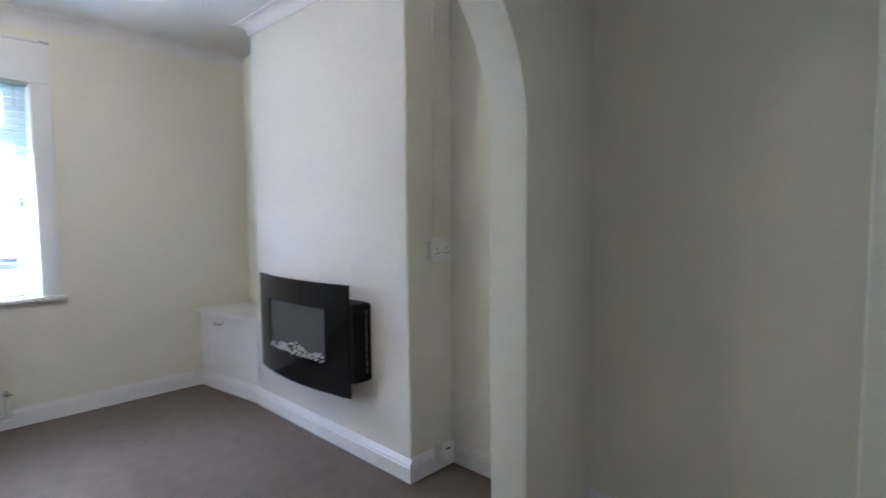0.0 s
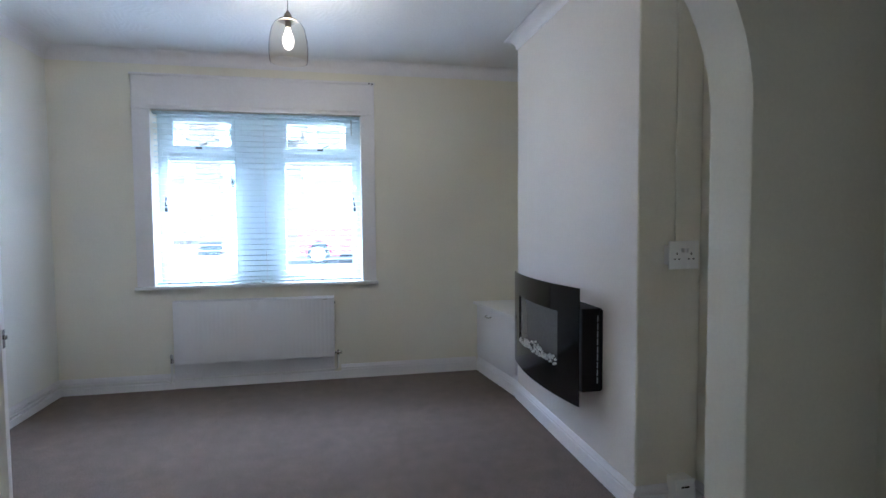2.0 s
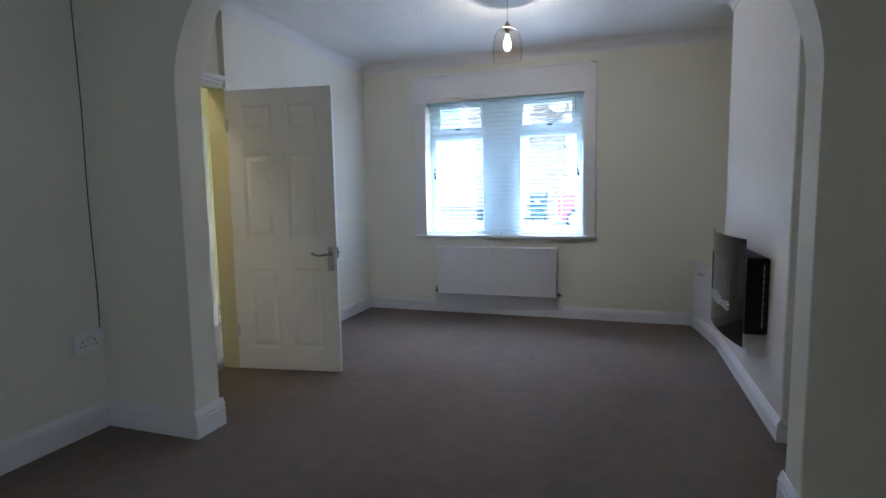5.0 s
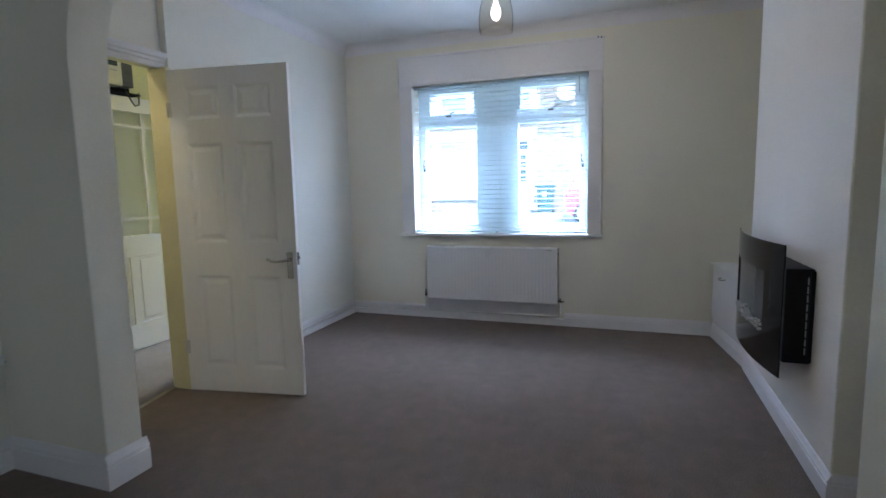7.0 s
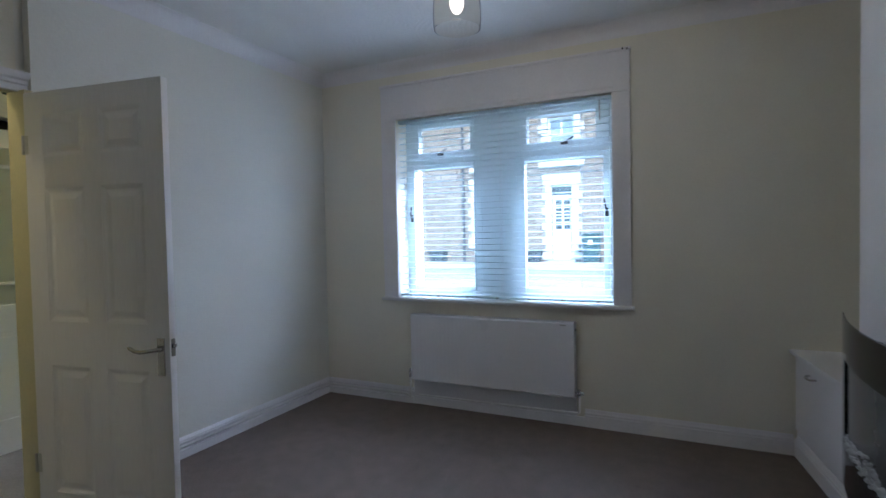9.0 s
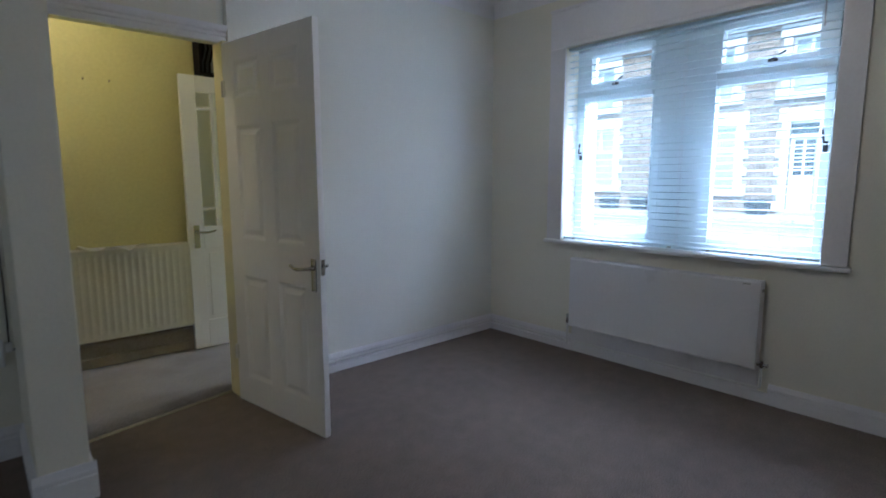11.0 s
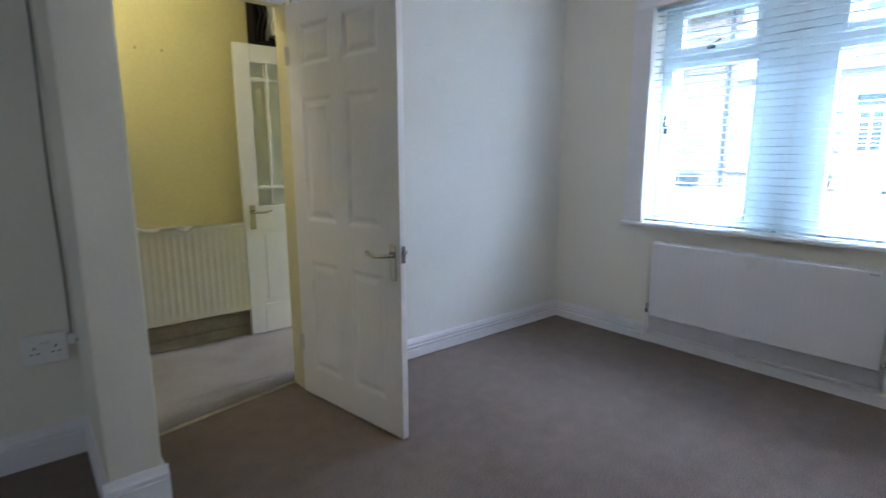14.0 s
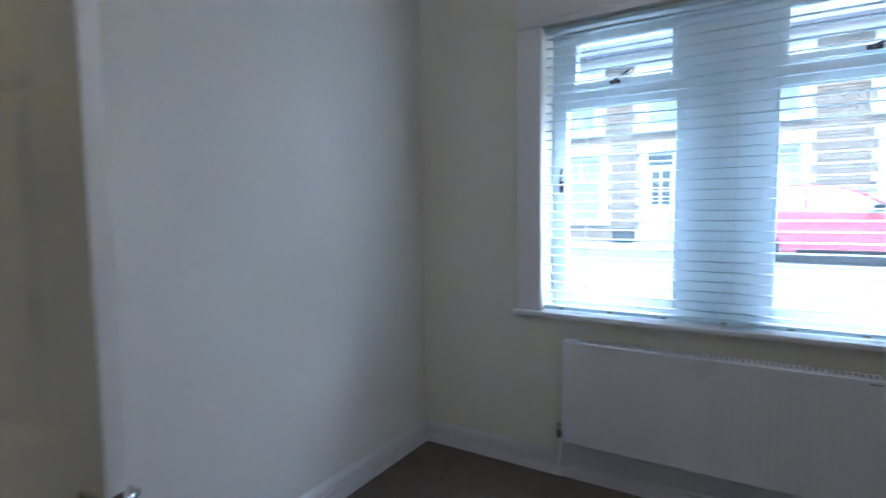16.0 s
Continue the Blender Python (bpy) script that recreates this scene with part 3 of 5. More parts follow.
# ---- the street window ----
def street_window():
    """Two casement lights with top vents either side of a broad white mullion."""
    root = thing("window_1", pose(FX - 0.15, 0, WZ0, 0, 0, 90), "white plastic street window, two lights with top vents", "window", "", "structure")
    x0, x1, top = WY0, WY1, WZ1 - WZ0
    bm = bmesh.new()
    for d in ((x0, x0 + 0.035, 0, 0.07, 0, top), (x1 - 0.035, x1, 0, 0.07, 0, top), (x0 + 0.035, x1 - 0.035, 0, 0.07, 0, 0.035), (x0 + 0.035, x1 - 0.035, 0, 0.07, top - 0.03, top)):
        box(bm, *d, bevel=0.004)
    part("window_frame", bm, PVC, root, smooth=40)
    mullion = boxpart("mullion", root, PVC, (-0.225, 0.155, -0.004, 0.07, 0.035, top - 0.03), 0.006, "broad white boxed mullion")
    for a, b in ((-0.225, -0.172), (0.102, 0.155)):
        boxpart("bead", mullion, PVC, (a, b, -0.007, -0.004, 0.037, top - 0.032), 0.001)
    for a, b, side in ((x0 + 0.035, -0.225, -1), (0.155, x1 - 0.035, 1)):
        boxpart("transom", root, PVC, (a, b, -0.004, 0.066, 1.035, 1.085), 0.005)
        for z0, z1, nm in ((0.035, 1.035, "sash"), (1.085, top - 0.03, "vent_sash")):
            w = 0.042 if nm == "sash" else 0.03
            wide, slim = (0.042, 0.008) if nm == "sash" else (0.088, 0.03)
            wa, wb = (wide, slim) if side < 0 else (slim, wide)
            sash = boxpart(nm, root, PVC, (a, a + wa, -0.014, 0.05, z0, z1), 0.004)
            boxpart("stile", sash, PVC, (b - wb, b, -0.014, 0.05, z0, z1), 0.004)
            boxpart("rail", sash, PVC, (a + wa, b - wb, -0.013, 0.05, z0, z0 + w), 0.004)
            boxpart("rail", sash, PVC, (a + wa, b - wb, -0.013, 0.05, z1 - w, z1), 0.004)
            g = boxpart("pane", sash, VEILED, (a + wa, b - wb, 0.02, 0.024, z0 + w, z1 - w), 0, "clear window glass")
            g.visible_shadow = False
            # fastener
            if nm == "sash":
                hx = a + 0.02 if side < 0 else b - 0.02
                bm = bmesh.new()
                box(bm, hx - 0.011, hx + 0.011, -0.024, -0.014, 0.58, 0.64, 0.003)
                sweep(bm, [(hx, -0.022, 0.62), (hx, -0.045, 0.622), (hx - side * 0.004, -0.052, 0.64), (hx - side * 0.012, -0.052, 0.70)], 0.006, 8)
                part("handle", bm, FASTENER, sash, "small dark window fastener", 40)
            else:
                hx = (a + b) / 2
                bm = bmesh.new()
                box(bm, hx - 0.025, hx + 0.025, -0.022, -0.013, z0 + 0.006, z0 + 0.024, 0.003)
                sweep(bm, [(hx, -0.02, z0 + 0.015), (hx, -0.05, z0 + 0.012), (hx + 0.02, -0.058, z0 + 0.022), (hx + 0.075, -0.058, z0 + 0.05)], 0.006, 8)
                part("handle", bm, FASTENER, sash, "small dark vent fastener", 40)


def venetian_blind():
    """A lowered blind with its slats open."""
    w0, w1 = WY0 + 0.008, WY1 - 0.008
    root = thing("venetian_blind", pose(FX - 0.032, 0, WZ0 + 0.002, 0, 0, 90), "white slatted venetian blind, lowered with slats open", "blind")
    top = WZ1 - WZ0 - 0.008
    boxpart("headrail", root, SLAT, (w0, w1, -0.022, 0.022, top - 0.020, top), 0.003)
    n = 30
    z0, z1 = 0.048, top - 0.048
    me = None
    for i in range(n):
        if me is None:
            bm = bmesh.new()
            m = 6
            up, dn = [], []
            for j in range(m + 1):
                y = -0.0125 + 0.025 * j / m
                crown = 0.0030 * (1 - (2 * j / m - 1) ** 2)
                up.append((bm.verts.new((w0 + 0.002, y, crown + 0.0012)), bm.verts.new((w1 - 0.002, y, crown + 0.0012))))
                dn.append((bm.verts.new((w0 + 0.002, y, crown - 0.0012)), bm.verts.new((w1 - 0.002, y, crown - 0.0012))))
            for j in range(m):
                bm.faces.new((up[j][0], up[j][1], up[j + 1][1], up[j + 1][0]))
                bm.faces.new((dn[j][0], dn[j + 1][0], dn[j + 1][1], dn[j][1]))
            for j in (0, m):
                bm.faces.new((up[j][0], dn[j][0], dn[j][1], up[j][1]))
            me = finish("slat", bm, SLAT, 40)
        s = part("slat", me, None, root)
        sag = random.uniform(-0.0012, 0.0012)
        s.matrix_local = pose(0, 0, z0 + (z1 - z0) * i / (n - 1) + sag, 1.2 + random.uniform(-0.5, 0.5), random.uniform(-0.04, 0.04), 0)
    boxpart("bottom_rail", root, SLAT, (w0, w1, -0.026, 0.026, 0.004, 0.022), 0.004)
    for i in range(7):
        x = w0 + 0.09 + (w1 - w0 - 0.18) * i / 6
        boxpart("rail_clip", root, GREYCABLE, (x - 0.012, x + 0.012, -0.0285, -0.0255, 0.007, 0.017), 0.001, "small grey cord clip")
    for x in (w0 + 0.20, 0.015, w1 - 0.20):
        bm = bmesh.new()
        for y in (-0.0138, 0.0138):
            sweep(bm, [(x, y, 0.02), (x, y, top - 0.04)], 0.0011, 6)
        sweep(bm, [(x + 0.012, 0.0, 0.02), (x + 0.012, 0.0, top - 0.04)], 0.0009, 6)
        part("ladder_cord", bm, CORD, root)
    bm = bmesh.new()
    sweep(bm, [(w1 - 0.07, -0.034, top - 0.03), (w1 - 0.07, -0.036, top - 0.10), (w1 - 0.068, -0.036, top - 0.16)], 0.004, 8)
    part("tilt_wand", bm, GREYCABLE, root, "short grey tilt wand", 40)
    bm = bmesh.new()
    sweep(bm, [(w0 + 0.055, -0.034, top - 0.03), (w0 + 0.056, -0.034, 0.5), (w0 + 0.055, -0.034, 0.42)], 0.0012, 6)
    part("pull_cord", bm, CORD, root)


street_window()
venetian_blind()


def radiator(m, width, height, label, flute=0.0013, pitch=0.033, sides=(True, True), valves=True, enamel=None):
    """A pressed steel panel radiator: fluted front, top grille, end covers and valves."""
    enamel = enamel or ENAMEL
    root = thing("radiator", m, label, "radiator")
    d0, d1 = -0.095, -0.035
    # front panel, fluted
    bm = bmesh.new()
    xs, n = [], int(width / pitch)
    for i in range(n):
        a = -width / 2 + 0.02 + (width - 0.04) * i / n
        s = (width - 0.04) / n
        xs += [(a, 0), (a + s * 0.30, 0), (a + s * 0.42, flute), (a + s * 0.88, flute)]
    xs.append((width / 2 - 0.02, 0))
    xs = [(-width / 2, 0)] + xs + [(width / 2, 0)]
    levels = [(0.0, 0.008, 0), (0.006, 0, 0), (0.028, 0, 0), (0.046, 0, 1), (height - 0.046, 0, 1), (height - 0.028, 0, 0), (height - 0.006, 0, 0), (height, 0.008, 0)]
    grid = [[bm.verts.new((x, d0 + dip + f * on, z)) for x, f in xs] for z, dip, on in levels]
    for r0, r1 in zip(grid, grid[1:]):
        for j in range(len(xs) - 1):
            bm.faces.new((r0[j], r0[j + 1], r1[j + 1], r1[j]))
    me = part("front_panel", bm, enamel, root, smooth=25)
    boxpart("back_panel", root, enamel, (-width / 2 + 0.004, width / 2 - 0.004, d1, d1 + 0.01, 0.004, height - 0.004), 0.002)
    bm = bmesh.new()
    for i in range(int(width / 0.02)):
        x = -width / 2 + 0.02 + i * 0.02
        if x < width / 2 - 0.02:
            box(bm, x, x + 0.009, d0 + 0.022, d1 - 0.002, height - 0.004, height + 0.001)
    box(bm, -width / 2, width / 2, d0 + 0.016, d0 + 0.022, height - 0.010, height + 0.001)
    box(bm, -width / 2, width / 2, d1 - 0.002, d1 + 0.012, height - 0.010, height + 0.002)
    part("top_grille", bm, enamel, root)
    for s, on in zip((-1, 1), sides):
        if on:
            x = s * width / 2
            cov = boxpart("end_cover", root, enamel, (min(x, x + s * 0.006), max(x, x + s * 0.006), d0 + 0.004, d1 + 0.014, 0.002, height + 0.003), 0.002)
            bm = bmesh.new()
            sweep(bm, [(x + s * 0.005, -0.06, height - 0.05), (x + s * 0.014, -0.06, height - 0.05)], 0.009, 10)
            part("bleed_plug", bm, CHROME if s > 0 else enamel, cov, "small metal bleed plug", 40)
    for x in (-width / 2 + 0.15, width / 2 - 0.15):
        boxpart("wall_bracket", root, enamel, (x - 0.015, x + 0.015, d1 + 0.008, 0.0, 0.06, height - 0.06))
    if valves:
        for s in (-1, 1):
            x = s * width / 2
            bm = bmesh.new()
            sweep(bm, [(x, -0.065, 0.028), (x + s * 0.03, -0.065, 0.028)], 0.009, 10)
            sweep(bm, [(x + s * 0.03, -0.065, 0.012), (x + s * 0.03, -0.065, 0.052)], [0.011, 0.011], 10)
            box(bm, x + s * 0.022, x + s * 0.038, -0.076, -0.054, 0.018, 0.038, 0.002)
            v = part("valve", bm, CHROME, root, "chrome radiator valve", 40)
            bm = bmesh.new()
            if s > 0:
                sweep(bm, [(x + s * 0.038, -0.065, 0.028), (x + s * 0.062, -0.065, 0.028)], [0.010, 0.012], 10)
            else:
                sweep(bm, [(x + s * 0.03, -0.065, 0.05), (x + s * 0.03, -0.065, 0.078)], [0.012, 0.010], 10)
            part("valve_cap", bm, CHROME if s > 0 else GREYCABLE, v, "grey valve cap", 40)
    return root


rad_w, rad_h, rad_z = 1.213, 0.497, 0.209
radiator(pose(FX, -0.063, rad_z, 0, 0, 90), rad_w, rad_h, "white fluted panel radiator under the street window")
boxpart("badge", bpy.data.objects["radiator"], GREYCABLE, (rad_w / 2 - 0.085, rad_w / 2 - 0.045, -0.0958, -0.0948, rad_h - 0.020, rad_h - 0.014), 0, "small grey printed badge")
# pipework below it
bm = bmesh.new()
py0, py1, px = -0.063 - rad_w / 2 - 0.03, -0.063 + rad_w / 2 + 0.03, FX + 0.065
arc = [(px, py1, 0.22), (px, py1, 0.115), (px - 0.012, py1 - 0.012, 0.098), (px - 0.03, py1 - 0.03, 0.092), (FX + 0.027, 0.40, 0.085), (FX + 0.027, py0 + 0.05, 0.076)]
sweep(bm, arc, 0.0075, 8)
p1 = tagged(new("heating_pipe", finish("heating_pipe", bm, COPPERW, 60)), "white painted heating pipe below the radiator", "pipe")
bm = bmesh.new()
sweep(bm, [(px, py0, 0.22), (px, py0, 0.175), (px - 0.006, py0 - 0.004, 0.10), (FX + 0.03, py0 - 0.02, 0.055), (FX + 0.0115, py0 - 0.07, 0.069), (FX + 0.0115, LY + 0.04, 0.069), (FX + 0.022, LY + 0.022, 0.069), (FX + 0.05, LY + 0.0115, 0.069), (DX0 - 0.10, LY + 0.0115, 0.069)], 0.0085, 10)
tagged(new("heating_pipe", finish("heating_pipe", bm, COPPERW, 60)), "white painted heating pipe along a groove in the skirting", "pipe")


# ---- six panel door ----
def lever(root, x, z, side, half):
    """A lever handle on a long backplate; side -1 is the room's face."""
    y = side * half
    bm = bmesh.new()
    box(bm, x - 0.019, x + 0.019, min(y, y + side * 0.007), max(y, y + side * 0.007), z - 0.115, z + 0.045, 0.003)
    plate = part("backplate", bm, CHROME, root, "satin chrome backplate", 40)
    bm = bmesh.new()
    pts = [(x, y + side * 0.006, z), (x, y + side * 0.03, z), (x - 0.006, y + side * 0.045, z), (x - 0.03, y + side * 0.052, z - 0.003), (x - 0.06, y + side * 0.052, z - 0.008),
           (x - 0.09, y + side * 0.052, z - 0.004), (x - 0.113, y + side * 0.052, z + 0.006), (x - 0.122, y + side * 0.051, z + 0.010)]
    sweep(bm, pts, [0.012, 0.009, 0.0085, 0.0085, 0.008, 0.0075, 0.0075, 0.0055], 12)
    part("lever", bm, CHROME, plate, "", 60)
    bm = bmesh.new()
    for dz in (0.036, -0.105):
        sweep(bm, [(x, y + side * 0.0065, z + dz), (x, y + side * 0.0085, z + dz)], 0.0035, 8)
    part("screw", bm, CHROME, plate)


def panel_door():
    w, h, half, gap = 0.775, 1.977, 0.0175, 0.008
    ang = math.degrees(math.atan2(0.7658, -0.122))
    root = thing("door_1", pose(-2.103, -1.497, gap, 0, 0, ang), "white six panel door, standing wide open into the room", "door", "", "structure")
    cols = ((0.112, 0.338), (0.437, 0.663))
    rows = ((0.160, 0.740), (0.945, 1.540), (1.685, 1.872))
    boxpart("door_core", root, DOORW, (0.004, w - 0.004, -half + 0.0098, half - 0.0098, 0.004, h - 0.004))
    bm = bmesh.new()
    xs = [0, cols[0][0], cols[0][1], cols[1][0], cols[1][1], w]
    zs = [0, rows[0][0], rows[0][1], rows[1][0], rows[1][1], rows[2][0], rows[2][1], h]
    for i in (0, 2, 4):
        box(bm, xs[i], xs[i + 1], -half, half, 0, h, 0.0035)
    for j in (0, 2, 4, 6):
        for i in (1, 3):
            box(bm, xs[i] - 0.003, xs[i + 1] + 0.003, -half + 0.0003, half - 0.0003, zs[j] + (0.0 if j else 0.0005), zs[j + 1], 0.0035)
    part("stiles_and_rails", bm, DOORW, root, smooth=40)
    for c0, c1 in cols:
        for r0, r1 in rows:
            bm = bmesh.new()
            for side in (-1, 1):
                y0, y1 = side * (half - 0.0082), side * (half - 0.0015)
                prev = None
                for inset, y in ((-0.001, side * (half - 0.002)), (0.006, side * (half - 0.0035)), (0.017, y0), (0.023, y0), (0.029, side * (half - 0.0075)), (0.050, y1), (0.054, y1)):
                    loop = [bm.verts.new((x, y, z)) for x, z in ((c0 + inset, r0 + inset), (c1 - inset, r0 + inset), (c1 - inset, r1 - inset), (c0 + inset, r1 - inset))]
                    if prev:
                        for q in range(4):
                            bm.faces.new((prev[q], prev[(q + 1) % 4], loop[(q + 1) % 4], loop[q]))
                    prev = loop
                bm.faces.new(prev)
            part("panel", bm, DOORW, root)
    for side in (-1, 1):
        lever(root, w - 0.043, 0.843, side, half)
    bm = bmesh.new()
    box(bm, w - 0.0005, w + 0.002, -0.011, 0.011, 0.81, 0.885, 0.001)
    box(bm, w + 0.002, w + 0.013, -0.006, 0.006, 0.845, 0.862, 0.003)
    part("latch_plate", bm, CHROME, root, "small chrome latch plate", 40)
    for z in (0.24, 1.70):
        bm = bmesh.new()
        sweep(bm, [(-0.004, -half - 0.004, z), (-0.004, -half - 0.004, z + 0.085)], 0.006, 10)
        box(bm, -0.001, 0.022, -half - 0.002, -half + 0.001, z, z + 0.085)
        part("hinge", bm, HINGE, root, "overpainted butt hinge", 40)


panel_door()


# ---- wall-hung electric fire ----
def electric_fire():
    x0, x1 = -3.215, -2.250
    root = thing("electric_fire", pose((x0 + x1) / 2, CY, 0.372), "black curved glass electric fire with white pebbles, wall hung", "electric fire")
    w, h = x1 - x0, 0.604
    # bowed front glass with a window cut out
    edge, bow = -0.115, 0.055

    def yy(x):
        return edge - bow * (1 - (2 * x / w) ** 2)
    n = 28
    bm = bmesh.new()
    wx, wz0, wz1 = 0.300, 0.165, 0.462
    cuts = sorted({-w / 2 + w * i / n for i in range(n + 1)} | {-wx, wx})
    zs = (0, wz0, wz1, h)
    fr = {(i, j): bm.verts.new((x, yy(x), z)) for i, x in enumerate(cuts) for j, z in enumerate(zs)}
    bk = {(i, j): bm.verts.new((x, yy(x) + 0.006, z)) for i, x in enumerate(cuts) for j, z in enumerate(zs)}

    def solid(i, j):
        if not (0 <= i < len(cuts) - 1 and 0 <= j < 3):
            return False
        return not (j == 1 and cuts[i] >= -wx - 1e-6 and cuts[i + 1] <= wx + 1e-6)
    for i in range(len(cuts) - 1):
        for j in range(3):
            if solid(i, j):
                bm.faces.new((fr[i, j], fr[i + 1, j], fr[i + 1, j + 1], fr[i, j + 1]))
                bm.faces.new((bk[i, j], bk[i, j + 1], bk[i + 1, j + 1], bk[i + 1, j]))
                for (a, b, di, dj) in (((i, j), (i + 1, j), 0, -1), ((i, j + 1), (i + 1, j + 1), 0, 1), ((i, j), (i, j + 1), -1, 0), ((i + 1, j), (i + 1, j + 1), 1, 0)):
                    if not solid(i + di, j + dj):
                        bm.faces.new((fr[a], fr[b], bk[b], bk[a]))
    part("front_glass", bm, BLACKGLASS, root, "bowed black glass front", 30)
    # smoked screen behind the cut-out
    bm = bmesh.new()
    m = 12
    for s in range(m):
        a, b = -wx - 0.07 + (2 * wx + 0.14) * s / m, -wx - 0.07 + (2 * wx + 0.14) * (s + 1) / m
        q = [bm.verts.new((x, yy(x) + 0.0075, z)) for x, z in ((a, wz0 - 0.05), (b, wz0 - 0.05), (b, wz1 + 0.05), (a, wz1 + 0.05))]
        bm.faces.new(q)
    bmesh.ops.remove_doubles(bm, verts=bm.verts, dist=1e-5)
    part("flame_screen", bm, SCREEN, root, "grey smoked flame screen", 60)
    # steel body
    body = boxpart("body", root, BLACKMETAL, (-w / 2 + 0.03, w / 2 + 0.03, -0.112, -0.002, 0.082, 0.505), 0.008, "black steel heater body")
    for k in range(9):
        z = 0.125 + k * 0.039
        boxpart("vent_slot", body, GREYCABLE, (w / 2 + 0.0302, w / 2 + 0.0315, -0.030, -0.0245, z, z + 0.031), 0, "pale vent slot on the side")
    boxpart("wall_plate", root, BLACKMETAL, (-w / 2 + 0.05, w / 2 + 0.036, -0.02, -0.0005, 0.09, 0.497), 0.004)
    boxpart("tray", root, BLACKMETAL, (-wx, wx, edge - 0.035, -0.10, wz0 - 0.012, wz0 - 0.002), 0.002)
    # pebbles
    rnd = random.Random(4)
    for k in range(96):
        bm = bmesh.new()
        bmesh.ops.create_icosphere(bm, subdivisions=1, radius=1)
        s = rnd.uniform(0.0065, 0.0125)
        u = rnd.uniform(-1, 1)
        x = u * (wx - 0.025)
        heap = 0.030 + 0.038 * math.exp(-((u - 0.05) / 0.38) ** 2) + 0.012 * math.sin(u * 9)
        z = wz0 + 0.004 + max(0.0, heap) * rnd.random() ** 1.3
        for v in bm.verts:
            nz = noise.noise(v.co * 1.7 + Vector((k * 3.1, 0, 0)))
            v.co = Vector((v.co.x * s * 1.25, v.co.y * s * 0.7, v.co.z * s * 0.85)) * (1 + 0.4 * nz)
        me = finish("pebble", bm, PEBBLE, 35)
        ob = part("pebble", me, None, root, "white ceramic pebble")
        ob.matrix_local = pose(x, yy(x) + 0.003 + rnd.uniform(-0.002, 0.003), z, rnd.uniform(0, 60), rnd.uniform(-30, 30), rnd.uniform(0, 180))


electric_fire()


# ---- low alcove cupboard ----
def alcove_cupboard():
    root = thing("alcove_cupboard", pose(FX, CUPY, 0, 0, 0, 7.6), "low white built-in alcove cupboard with one door", "cupboard")
    w, d, h = 0.797, 0.36, 0.61
    bm = bmesh.new()
    box(bm, 0.001, w - 0.001, 0.018, 0.036, 0, h - 0.022)
    box(bm, 0.001, 0.019, 0.036, d - 0.002, 0, h - 0.022)
    box(bm, w - 0.019, w - 0.001, 0.036, d - 0.002, 0, h - 0.022)
    part("carcass", bm, TRIM, root)
    door = boxpart("door", root, TRIM, (0.035, w - 0.02, 0.0, 0.0175, 0.16, h - 0.03), 0.003)
    bm = bmesh.new()
    hx, hz = 0.30, h - 0.085
    sweep(bm, [(hx - 0.045, 0.0, hz), (hx - 0.043, -0.018, hz - 0.002), (hx - 0.03, -0.026, hz - 0.006), (hx, -0.028, hz - 0.008), (hx + 0.03, -0.026, hz - 0.006), (hx + 0.043, -0.018, hz - 0.002), (hx + 0.045, 0.0, hz)], 0.005, 8)
    part("handle", bm, CHROME, door, "small silver bow handle", 60)
    boxpart("top", root, GLOSS, (0.001, w + 0.0, -0.022, d - 0.002, h - 0.022, h), 0.004, "white gloss cupboard top")
    bm = bmesh.new()
    run(bm, SHORT, (0.02, 0.018, 0), (w + 0.0, 0.018, 0), INY)
    part("plinth", bm, TRIM, root, "", 30)


alcove_cupboard()


# ---- pendant lamp ----
LX, LYY = -2.800, 0.350


